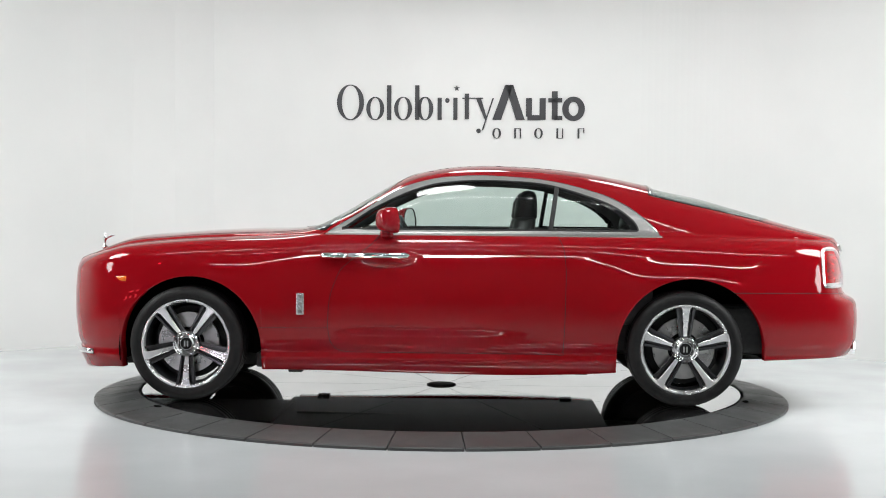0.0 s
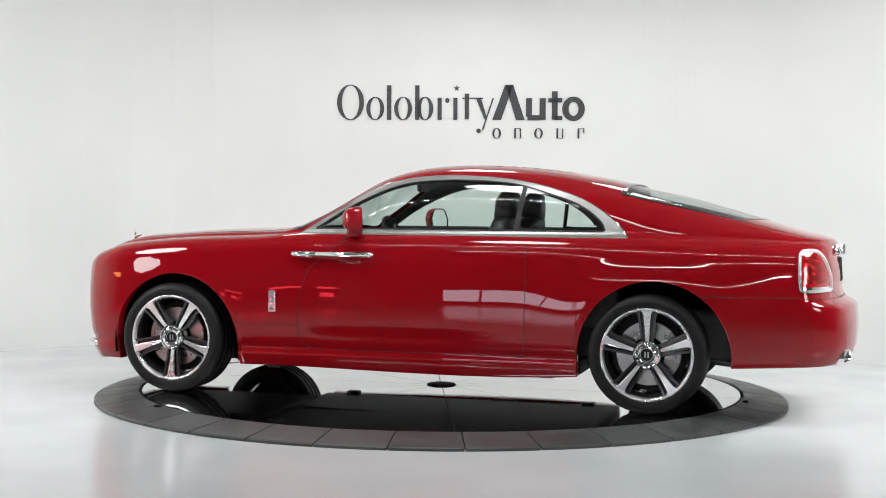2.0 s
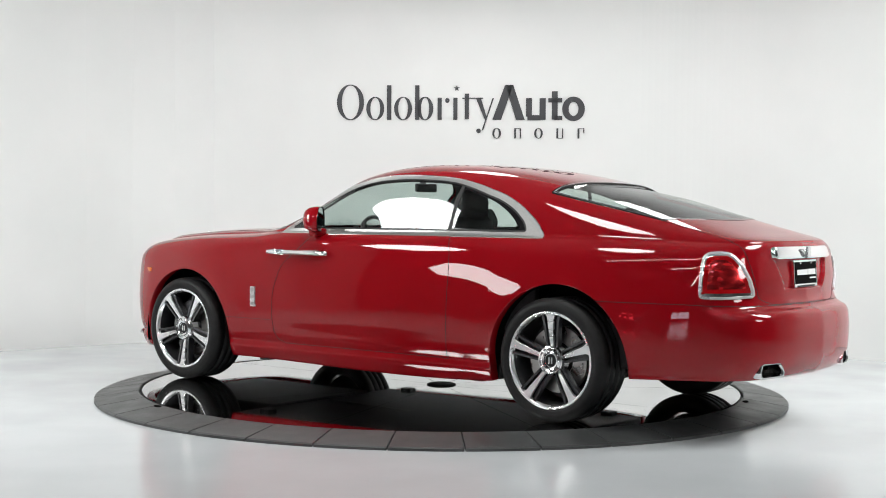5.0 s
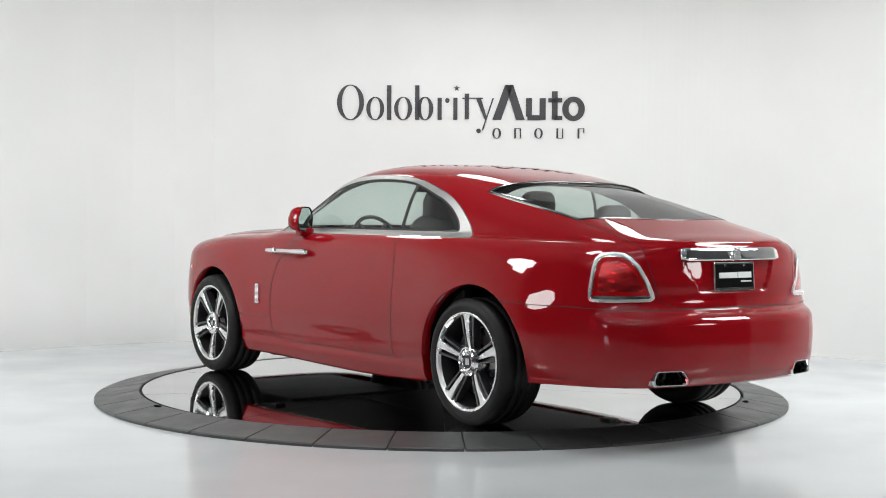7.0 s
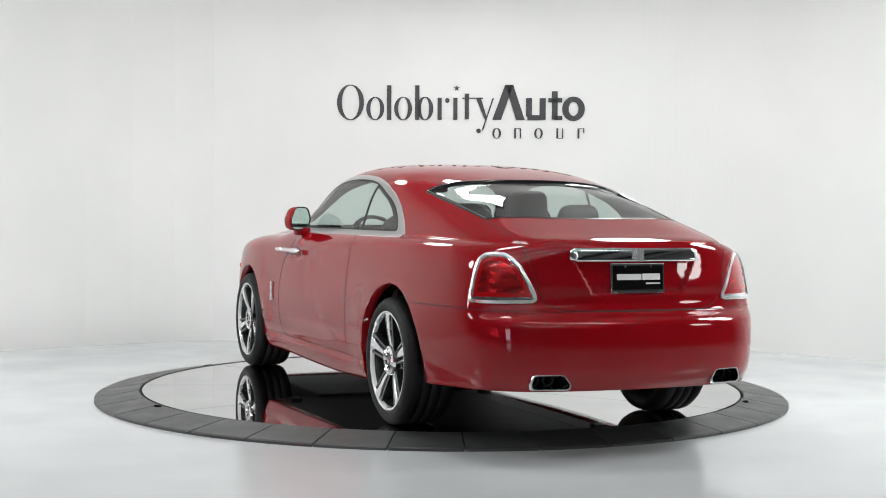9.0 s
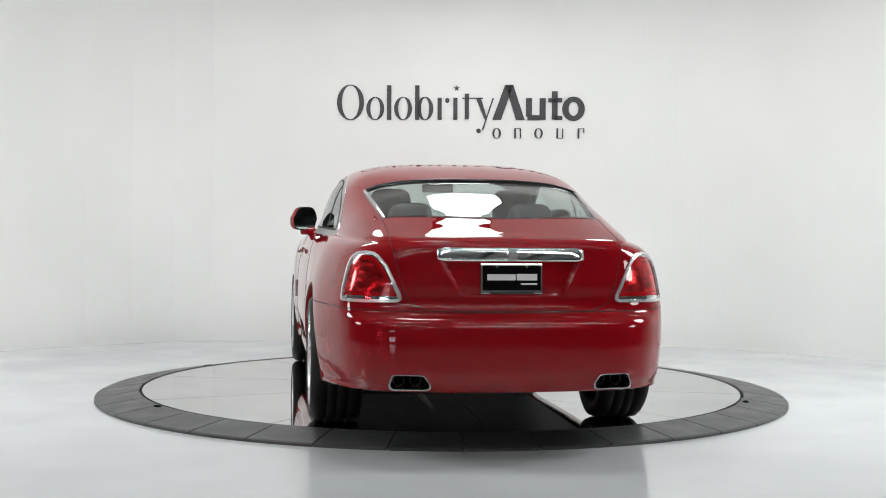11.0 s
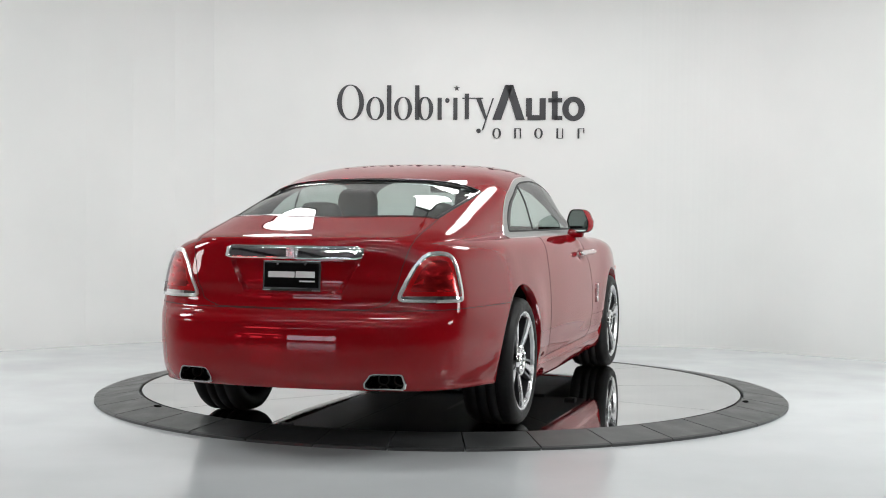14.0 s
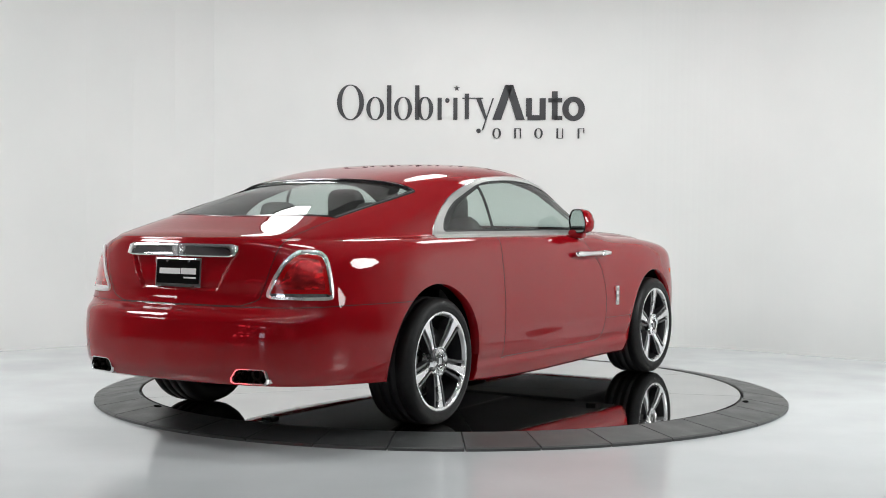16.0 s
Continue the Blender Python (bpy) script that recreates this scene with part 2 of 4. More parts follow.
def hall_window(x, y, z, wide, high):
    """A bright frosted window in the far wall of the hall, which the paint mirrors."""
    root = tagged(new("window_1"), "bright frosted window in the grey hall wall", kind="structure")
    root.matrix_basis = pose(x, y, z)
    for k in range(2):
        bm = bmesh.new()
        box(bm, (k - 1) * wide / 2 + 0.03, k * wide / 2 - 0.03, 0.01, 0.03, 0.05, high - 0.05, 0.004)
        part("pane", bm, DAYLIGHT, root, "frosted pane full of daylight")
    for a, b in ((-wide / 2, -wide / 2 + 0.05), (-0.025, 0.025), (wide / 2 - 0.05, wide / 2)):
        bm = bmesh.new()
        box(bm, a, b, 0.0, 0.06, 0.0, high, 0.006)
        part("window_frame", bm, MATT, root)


def tube_light(x, y, z, length, turn=0.0):
    root = tagged(new("strip_light"), "long white fluorescent ceiling strip", "ceiling light", "ceiling strips")
    root.matrix_basis = pose(x, y, z, 0, 0, turn)
    bm = bmesh.new()
    box(bm, -length / 2, length / 2, -0.014, 0.014, 0.0, 0.03, 0.006)
    part("diffuser", bm, TUBE, root)
    bm = bmesh.new()
    box(bm, -length / 2 - 0.03, length / 2 + 0.03, -0.09, 0.09, 0.03, 0.1, 0.01)
    part("housing", bm, WALLPAINT, root)
    for q in (-0.4, 0.4):
        bm = bmesh.new()
        tube(bm, [(q * length, 0, 0.09), (q * length, 0, 5.2 - z)], 0.008)
        part("hanger", bm, MATT, root)


# ---- turntable ----
RIM = 2.035


def turntable():
    root = tagged(new("turntable"), "round mirror-polished dark car turntable with fine seams", "turntable")
    bm = bmesh.new()
    lathe(bm, [(RIM, -0.014), (RIM, -0.05), (0.001, -0.05), (0.001, -0.014)], 120, "Z", True)
    bmesh.ops.recalc_face_normals(bm, faces=bm.faces)
    part("disc", bm, MATT, root, "black base disc")
    for k in range(10):
        bm = bmesh.new()
        a0, gap = 36 * k, 0.0025
        lo, hi = radians(a0), radians(a0 + 36)
        n = 20
        start, stop = lo + gap / RIM, hi - gap / RIM
        corner = (lo + hi) / 2
        pts = [(0.007 * math.cos(corner), 0.007 * math.sin(corner))] + [((RIM - 0.006) * math.cos(start + (stop - start) * i / n), (RIM - 0.006) * math.sin(start + (stop - start) * i / n)) for i in range(n + 1)]
        top = [bm.verts.new((x, y, 0.0)) for x, y in pts]
        low = [bm.verts.new((x, y, -0.013)) for x, y in pts]
        bm.faces.new(top)
        for i in range(len(top)):
            j = (i + 1) % len(top)
            bm.faces.new((top[i], low[i], low[j], top[j]))
        bmesh.ops.recalc_face_normals(bm, faces=bm.faces)
        part("disc_panel", bm, TABLE, root)
    bm = bmesh.new()
    lathe(bm, [(0.001, 0.012), (0.085, 0.012), (0.10, 0.006), (0.10, 0.0)], 32, "Z")
    part("centre_cap", bm, MATT, root, "small black centre cap", True)
    return root


def ramp_ring():
    """The still ring of sloping panels round the turntable."""
    root = tagged(new("ramp_ring"), "dark grey ring of sloping panels round the turntable", "turntable surround")
    n, gap = 36, 0.22
    start = -86.9
    for k in range(n):
        bm = bmesh.new()
        a0, a1 = start + k * 360 / n + gap / 2, start + (k + 1) * 360 / n - gap / 2
        rows = []
        for i in range(7):
            q = radians(a0 + (a1 - a0) * i / 6)
            c, s = math.cos(q), math.sin(q)
            prof = [(RIM + 0.012, -0.03), (RIM + 0.012, 0.0), (RIM + 0.02, 0.004), (2.325, -0.034), (2.338, -0.040), (2.338, FLOOR_Z)]
            rows.append([bm.verts.new((r * c, r * s, z)) for r, z in prof])
        for a, b in zip(rows, rows[1:]):
            for j in range(5):
                bm.faces.new((a[j], b[j], b[j + 1], a[j + 1]))
        bm.faces.new(rows[0])
        bm.faces.new(rows[-1][::-1])
        bmesh.ops.recalc_face_normals(bm, faces=bm.faces)
        part("ramp_panel", bm, RAMP, root)
    for a in (-146.0, -20.5, 60.0, 150.0):
        bm = bmesh.new()
        lathe(bm, [(0.001, 0.006), (0.022, 0.006), (0.026, 0.0)], 20, "Z")
        bmesh.ops.transform(bm, matrix=Matrix.Rotation(radians(a), 4, "Z") @ Matrix.Translation((RIM + 0.045, 0, -0.002)) @ Matrix.Diagonal((0.8, 1.8, 1, 1)), verts=bm.verts)
        part("lifting_slot", bm, ARCH, root, "small dark slot in the ring")
    return root


# ---- car body ----
# stations round the plan from nose to tail: widest line (x, y), then the top edge (x, y, z), then shoulder height
WIDEST = [(-2.445, 0.0), (-2.435, 0.30), (-2.40, 0.51), (-2.325, 0.685), (-2.19, 0.825), (-1.98, 0.905), (-1.57, 0.945), (-1.05, 0.954), (-0.72, 0.957), (-0.3, 0.959),
          (0.3, 0.960), (0.9, 0.958), (1.4, 0.956), (1.75, 0.950), (2.05, 0.928), (2.32, 0.878), (2.52, 0.795), (2.665, 0.63), (2.735, 0.35), (2.762, 0.0)]
EDGE = [(-2.37, 0.0, 0.895), (-2.37, 0.26, 0.892), (-2.335, 0.44, 0.895), (-2.25, 0.56, 0.91), (-2.12, 0.635, 0.945), (-1.95, 0.675, 0.985), (-1.55, 0.71, 1.02),
        (-1.04, 0.745, 1.04), (-0.72, 0.815, 1.058), (-0.3, 0.825, 1.062), (0.3, 0.825, 1.066), (0.9, 0.815, 1.067), (1.4, 0.793, 1.066), (1.75, 0.77, 1.062),
        (2.05, 0.735, 1.055), (2.28, 0.695, 1.048), (2.455, 0.62, 1.043), (2.555, 0.49, 1.043), (2.598, 0.28, 1.047), (2.608, 0.0, 1.050)]
SHOULDER = [0.80, 0.80, 0.79, 0.80, 0.83, 0.87, 0.91, 0.93, 0.94, 0.945, 0.945, 0.94, 0.93, 0.92, 0.905, 0.895, 0.895, 0.91, 0.94, 0.945]
CROWN_X = [-2.37, -2.27, -2.1, -1.7, -1.3, -0.95, -0.82, -0.64, -0.41, -0.21, -0.02, 0.25, 0.45, 0.84, 1.23, 1.54, 1.925, 2.27, 2.45, 2.55, 2.608]
CROWN_Z = [0.895, 0.925, 1.0, 1.053, 1.078, 1.09, 1.105, 1.195, 1.334, 1.44, 1.49, 1.515, 1.513, 1.485, 1.42, 1.35, 1.245, 1.145, 1.095, 1.07, 1.052]
FRONT_AXLE, REAR_AXLE = -1.572, 1.540
ARCHES = ((-1.548, 0.335, 0.447), (1.575, 0.338, 0.458))


def sill_z(x):
    return interp(x, [-2.5, -2.3, -2.0, -1.9, -1.1, 1.1, 1.9, 2.4, 2.775], [0.17, 0.18, 0.20, 0.19, 0.20, 0.205, 0.285, 0.302, 0.305])


def bottom_z(x):
    z = sill_z(x)
    for ax, az, r in ARCHES:
        if abs(x - ax) < r:
            z = max(z, az + math.sqrt(r * r - (x - ax) ** 2))
    return z


def inset(z, rear, x):
    side = interp(z, [0.15, 0.20, 0.28, 0.325, 0.34, 0.45, 0.6, 0.75, 0.86, 0.95], [0.085, 0.06, 0.03, 0.035, 0.028, 0.008, 0.0, 0.006, 0.018, 0.034])
    tail = interp(z, [0.2, 0.26, 0.35, 0.48, 0.60, 0.645, 0.67, 0.69, 0.71, 0.85, 1.0], [0.13, 0.09, 0.022, 0.0, 0.003, 0.012, 0.034, 0.078, 0.091, 0.100, 0.125])
    haunch = interp(z, [0.58, 0.68, 0.76, 0.86, 0.95], [0.0, 0.001, 0.006, 0.014, 0.018]) * ease(0.95, 1.6, x)
    return (side + haunch) * (1 - rear) + tail * rear


def body_columns():
    """Station parameters from nose to tail, closer together at the wheel arches."""
    us = []
    xs = [q[0] for q in WIDEST]
    n = len(WIDEST)

    def u_of(x):
        lo, hi = 3.0, n - 3.0
        for _ in range(40):
            mid = (lo + hi) / 2
            if station(mid)[0].x < x:
                lo = mid
            else:
                hi = mid
        return (lo + hi) / 2

    marks = []
    for ax, az, r in ARCHES:
        marks += [ax - r - 0.002, ax - r + 0.0005]
        marks += [ax + r * math.sin(radians(q)) for q in range(-86, 87, 4)]
        marks += [ax + r - 0.0005, ax + r + 0.002]
    x = -2.15
    while x < 2.25:
        if all(abs(x - ax) > r + 0.012 for ax, az, r in ARCHES):
            marks.append(x)
        x += 0.035
    us = [u_of(x) for x in sorted(marks)]
    first, last = us[0], us[-1]
    return [first * k / 34 for k in range(34)] + us + [last + (n - 1 - last) * k / 60 for k in range(1, 61)]


def station(u):
    idx = list(range(len(WIDEST)))
    w = Vector((interp(u, idx, [q[0] for q in WIDEST]), interp(u, idx, [q[1] for q in WIDEST])))
    e = Vector((interp(u, idx, [q[0] for q in EDGE]), interp(u, idx, [q[1] for q in EDGE]), interp(u, idx, [q[2] for q in EDGE])))
    return w, e, interp(u, idx, SHOULDER)


def bezier(a, b, c, d, t):
    s = 1 - t
    return a * s ** 3 + b * 3 * s * s * t + c * 3 * s * t * t + d * t ** 3


def body_section(u):
    """Half a section of the body, from its lower edge over the shoulder to the centre line."""
    w, e, zs = station(u)
    du = 0.02
    a, b = station(max(0, u - du))[0], station(min(len(WIDEST) - 1, u + du))[0]
    way = (b - a).normalized()
    out = Vector((-way.y, way.x))
    if u < 0.01:
        out = Vector((-1, 0))
    if u > len(WIDEST) - 1.01:
        out = Vector((1, 0))
    rear = ease(2.38, 2.73, w.x)
    z0 = bottom_z(w.x) if abs(w.y) > 0.6 else sill_z(w.x)
    pts = []
    levels = 48
    q = w - out * (inset(z0, rear, w.x) + 0.045)
    pts.append(Vector((q.x, q.y, z0 + 0.004)))
    for k in range(levels + 1):
        z = z0 + (zs - z0) * k / levels
        flare = 0.0
        if abs(w.y) > 0.6:
            for ax, az, r in ARCHES:
                d = math.hypot(w.x - ax, z - az) - r
                big = 0.019 if ax > 0 else 0.016
                flare += big * math.exp(-(d / 0.23) ** 2) - (big - 0.013) * math.exp(-(d / 0.45) ** 2)
            flare -= 0.016 * math.exp(-((w.x + 0.31) / 0.085) ** 2 - ((z - 0.905) / 0.026) ** 2)
            flare -= 0.007 * math.exp(-((z - 0.40) / 0.055) ** 2) * ease(-0.75, -0.45, w.x) * ease(0.75, 0.2, w.x)
        q = w - out * (inset(z, rear, w.x) - flare)
        pts.append(Vector((q.x, q.y, z)))
    # over the shoulder
    s0 = pts[-1]
    lean = (s0 - pts[-2]).normalized()
    span = (e - s0).length
    centre = Vector((e.x, 0, interp(e.x, CROWN_X, CROWN_Z)))
    h = max(0.0, centre.z - e.z)
    full = ease(1.7, 1.0, e.x) if e.x > -0.85 else 0.0
    p1 = Vector((e.x, e.y - (0.22 - 0.05 * full) * h - 0.02 * (e.y / 0.8), e.z + (0.75 + 0.10 * full) * h))
    p2 = Vector((e.x, e.y * (0.58 + (0.27 + 0.07 * full) * min(1.0, h / 0.4)), centre.z))
    flat = Vector((e.x - s0.x, e.y - s0.y, 0.25 * (e.z - s0.z))).normalized()
    for k in range(1, 11):
        pts.append(bezier(s0, s0 + lean * span * 0.42, e - flat * span * 0.42, e, k / 10))
    for k in range(1, 31):
        pts.append(bezier(e, p1, p2, centre, k / 30))
    return pts


def body_shell():
    bm = bmesh.new()
    rows = [body_section(u) for u in body_columns()]
    grid = []
    for r in rows:
        line = [bm.verts.new((q.x, -q.y, q.z)) for q in r]
        grid.append(line)
    for a, b in zip(grid, grid[1:]):
        for k in range(len(a) - 1):
            bm.faces.new((a[k], b[k], b[k + 1], a[k + 1]))
    other = [[bm.verts.new((v.co.x, -v.co.y, v.co.z)) for v in line] for line in grid]
    for a, b in zip(other, other[1:]):
        for k in range(len(a) - 1):
            bm.faces.new((a[k], a[k + 1], b[k + 1], b[k]))
    bmesh.ops.remove_doubles(bm, verts=bm.verts, dist=0.0004)
    bmesh.ops.dissolve_degenerate(bm, dist=0.0002, edges=bm.edges)
    bmesh.ops.recalc_face_normals(bm, faces=bm.faces)
    return bm


def cut(bm, g):
    """Cut the mesh along g = 0 (g: a function of the place, negative inside)."""
    val = {v: g(v.co) for v in bm.verts}
    seam = []
    for e in list(bm.edges):
        a, b = e.verts
        va, vb = val[a], val[b]
        if va * vb < 0 and min(abs(va), abs(vb)) > 1e-5:
            _, v = bmesh.utils.edge_split(e, a, va / (va - vb))
            seam.append(v)
        else:
            seam += [v for v in (a, b) if abs(val.get(v, 1)) <= 1e-5]
    if seam:
        bmesh.ops.connect_verts(bm, verts=list(set(seam)))


def poly_gap(q, poly):
    """Signed distance from a point to a closed outline, negative inside."""
    x, z = q
    best, inside = 1e9, False
    n = len(poly)
    for i in range(n):
        ax, az = poly[i]
        bx, bz = poly[(i + 1) % n]
        dx, dz = bx - ax, bz - az
        t = max(0.0, min(1.0, ((x - ax) * dx + (z - az) * dz) / (dx * dx + dz * dz)))
        best = min(best, math.hypot(x - ax - t * dx, z - az - t * dz))
        if (az > z) != (bz > z) and x < (bx - ax) * (z - az) / (bz - az) + ax:
            inside = not inside
    return -best if inside else best


# outlines on the body
TRIM_X = [-0.725, -0.711, -0.495, -0.28, -0.065, 0.186, 0.437, 0.688, 0.939, 1.118, 1.262, 1.352, 1.405]
TRIM_Z = [1.049, 1.059, 1.196, 1.334, 1.404, 1.431, 1.426, 1.403, 1.345, 1.282, 1.194, 1.116, 1.049]
PANE_X = [-0.61, -0.423, -0.28, -0.065, 0.187, 0.438, 0.688, 0.939, 1.101, 1.191, 1.250, 1.262]
PANE_Z = [1.087, 1.214, 1.287, 1.368, 1.399, 1.398, 1.375, 1.305, 1.243, 1.182, 1.115, 1.087]
DOOR_Z = [0.316, 0.325, 0.365, 0.437, 0.543, 0.649, 0.754, 0.842, 0.942, 1.019, 1.06]
DOOR_X = [-0.560, -0.600, -0.654, -0.678, -0.681, -0.672, -0.641, -0.597, -0.476, -0.391, -0.36]
BACK_Z = [0.32, 0.49, 0.70, 0.874, 0.979, 1.06]
BACK_X = [0.785, 0.792, 0.797, 0.796, 0.782, 0.745]
LID_Z = [0.704, 0.728, 0.783, 0.924, 1.035, 1.1]
LID_Y = [0.400, 0.479, 0.522, 0.567, 0.594, 0.594]
LAMP = [(0.012, 0.756), (0.012, 0.80), (0.020, 0.86), (0.030, 0.92), (0.044, 0.964), (0.070, 0.984), (0.13, 0.990), (0.18, 0.985), (0.212, 0.968), (0.256, 0.925), (0.300, 0.849), (0.325, 0.79), (0.330, 0.762), (0.315, 0.752), (0.15, 0.748), (0.024, 0.750)]


def g_trim(p):
    return 0.3 if abs(p.y) < 0.35 else max(p.z - interp(p.x, TRIM_X, TRIM_Z), 1.05 - p.z)


def g_pane(p):
    return 0.3 if abs(p.y) < 0.35 else max(p.z - interp(p.x, PANE_X, PANE_Z), 1.088 - p.z)


def g_border(p):
    """The visible glass of the rear side pane, inside its black border."""
    if abs(p.y) < 0.35 or p.x < 0.72:
        return 0.3
    return max(p.z - interp(p.x + 0.055, PANE_X, PANE_Z), 1.098 - p.z)


def g_post(p):
    return p.x - (0.706 + (p.z - 1.095) * 0.15)


def g_door(p):
    if abs(p.y) < 0.6 or abs(p.x) > 1.2:
        return 0.3
    return max(interp(p.z, DOOR_Z, DOOR_X) - p.x, p.x - interp(p.z, BACK_Z, BACK_X), 0.318 - p.z, p.z - 1.05)


def g_hood(p):
    if p.z < 0.8 or p.x > -0.5:
        return 0.3
    side = interp(p.x, [-2.45, -2.3, -2.1, -1.8, -1.4, -0.8], [0.40, 0.53, 0.60, 0.645, 0.66, 0.68])
    return max(abs(p.y) - side, p.x + 0.80 + 0.12 * (1 - (p.y / 0.68) ** 2), 0.86 - p.z)


def g_wing(p):
    if p.x > -0.3 or abs(p.y) < 0.3:
        return 0.3
    low = 0.468 if p.x > -1.56 else 0.1
    return max(p.x - interp(p.z, DOOR_Z, DOOR_X), low - p.z, p.z - 1.052)


def g_screen(p):
    if p.x > 0.1 or p.z < 1.06:
        return 0.3
    return max(p.x - (-0.13 - 0.20 * (p.y / 0.6) ** 2), -0.80 - 0.10 * (1 - (p.y / 0.7) ** 2) - p.x, interp(p.x, TRIM_X, TRIM_Z) + 0.035 - p.z)


def g_rear_glass(p):
    if p.x < 1.2 or p.z < 1.08:
        return 0.3
    return max(abs(p.y) - (0.632 - (p.x - 1.40) * 0.075), 1.37 - 0.06 * p.y ** 2 - p.x, p.x - (2.195 - 0.42 * p.y ** 2))


def g_lid(p):
    if p.x < 1.9:
        return 0.3
    return max(abs(p.y) - interp(p.z, LID_Z, LID_Y), 0.705 - p.z, 2.195 - 0.42 * p.y ** 2 - p.x)


def lamp_uv(p):
    return ((p.x - 2.4) * 0.7 + (0.81 - abs(p.y)) * 0.7 + 0.016, p.z)


def g_lamp(p):
    return 0.3 if p.x < 2.2 or abs(p.y) < 0.4 or p.z > 1.03 else poly_gap(lamp_uv(p), LAMP)


def g_lens(p):
    return max(g_lamp(p) + 0.013, 0.774 - p.z)


def g_core(p):
    return g_lens(p) + 0.022


def g_tail(p):
    return 0.3 if p.x < 1.82 else p.z - (0.712 - 0.012 * ease(2.3, 2.7, p.x))


def g_plate(p, grow=0.0):
    if p.x < 2.4:
        return 0.3
    half = 0.255 + (p.z - 0.795) * 0.55 + grow
    return max(abs(p.y) - half, 0.790 - grow - p.z, p.z - 1.0 - grow)


# outline of an exhaust tip, its slanted side towards the middle of the car
TIP = [(-0.100, -0.034), (-0.085, -0.042), (0.085, -0.042), (0.104, -0.034), (0.106, -0.01), (0.078, 0.034), (0.062, 0.042), (-0.075, 0.042), (-0.09, 0.036), (-0.104, -0.01)]


def g_exhaust(p):
    if p.x < 2.4 or p.z > 0.45:
        return 0.3
    return poly_gap((0.514 - abs(p.y), p.z - 0.355), TIP) + 0.003


def face_label(p):
    if g_exhaust(p) < 0:
        return "hole"
    side = "_l" if p.y < 0 else "_r"
    if g_core(p) < 0:
        return "tail_core" + side
    if g_lens(p) < 0:
        return "tail_lens" + side
    if g_lamp(p) < 0:
        return "tail_lamp" + side
    if g_tail(p) < 0:
        return "rear_bumper"
    if g_lid(p) < 0:
        return "trunk_lid"
    if g_rear_glass(p) < 0:
        return "rear_window"
    if g_pane(p) < 0:
        if g_post(p) < 0:
            return "side_window" + side
        return ("quarter_window" if g_border(p) < 0 else "window_border") + side
    if g_trim(p) < 0:
        return "window_trim" + side
    if g_screen(p) < 0:
        return "windscreen"
    if g_hood(p) < 0:
        return "hood"
    if g_door(p) < 0:
        return "door" + side
    if g_wing(p) < 0:
        return "front_wing" + side
    return "body"


def ribbon(bm, labels, pick, width, lift, name, mat, root, label="", half=0):
    """A thin strip laid along the borders between two kinds of faces."""
    joint = {}
    for e in bm.edges:
        if len(e.link_faces) != 2 or half * e.verts[0].co.y < 0:
            continue
        a, b = (labels[f] for f in e.link_faces)
        if a != b and (pick(a, b) or pick(b, a)):
            fa = e.link_faces[0] if pick(a, b) else e.link_faces[1]
            joint[e] = fa
    side = {}
    for e, fa in joint.items():
        mid = (e.verts[0].co + e.verts[1].co) / 2
        away = fa.calc_center_median() - mid
        way = (e.verts[1].co - e.verts[0].co).normalized()
        away -= way * away.dot(way)
        nrm = (e.verts[0].normal + e.verts[1].normal).normalized()
        away -= nrm * away.dot(nrm)
        if away.length < 1e-9:
            continue
        for v in e.verts:
            side[v] = side.get(v, Vector((0, 0, 0))) + away.normalized() * e.calc_length()
    # one strip for each unbroken run of the border
    runs, seen = [], set()
    near = {}
    for e in joint:
        for v in e.verts:
            near.setdefault(v, []).append(e)
    for first in joint:
        if first in seen:
            continue
        run, todo = [], [first]
        seen.add(first)
        while todo:
            e = todo.pop()
            run.append(e)
            for v in e.verts:
                for other in near[v]:
                    if other not in seen:
                        seen.add(other)
                        todo.append(other)
        if sum(e.calc_length() for e in run) > 0.06:
            runs.append(run)
    for run in runs:
        out = bmesh.new()
        made = {}
        for e in run:
            for v in e.verts:
                if v in side and v not in made:
                    w = side[v].normalized() * width / 2
                    up = v.normal * lift
                    made[v] = [out.verts.new(v.co + q) for q in (w - up * 0.5, w * 0.8 + up, up * 0.8 - w * 0.8, -w - up * 0.5)]
        for e in run:
            a, b = e.verts
            if a in made and b in made:
                for k in range(3):
                    out.faces.new((made[a][k], made[a][k + 1], made[b][k + 1], made[b][k]))
        bmesh.ops.recalc_face_normals(out, faces=out.faces)
        part(name, out, mat, root, label)


def split_parts(bm, labels, table, root):
    """One mesh object for each label, with the shading of the whole shell."""
    groups = {}
    for f in bm.faces:
        groups.setdefault(labels[f], []).append(f)
    made = {}
    for lab in sorted(groups):
        if lab == "hole":
            continue
        name, mat, words = table[lab[:-2] if lab[-2:] in ("_l", "_r") else lab]
        at, co, nrm, faces = {}, [], [], []
        for f in groups[lab]:
            for v in f.verts:
                if v not in at:
                    at[v] = len(co)
                    co.append(v.co[:])
                    nrm.append(v.normal[:])
            faces.append([at[v] for v in f.verts])
        me = bpy.data.meshes.new(name)
        me.from_pydata(co, [], faces)
        me.polygons.foreach_set("use_smooth", [True] * len(me.polygons))
        me.materials.append(mat)
        me.normals_split_custom_set_from_vertices(nrm)
        ob = new(name, me)
        ob.parent = root
        if words:
            ob["label"] = words
        made[lab] = ob
    return made


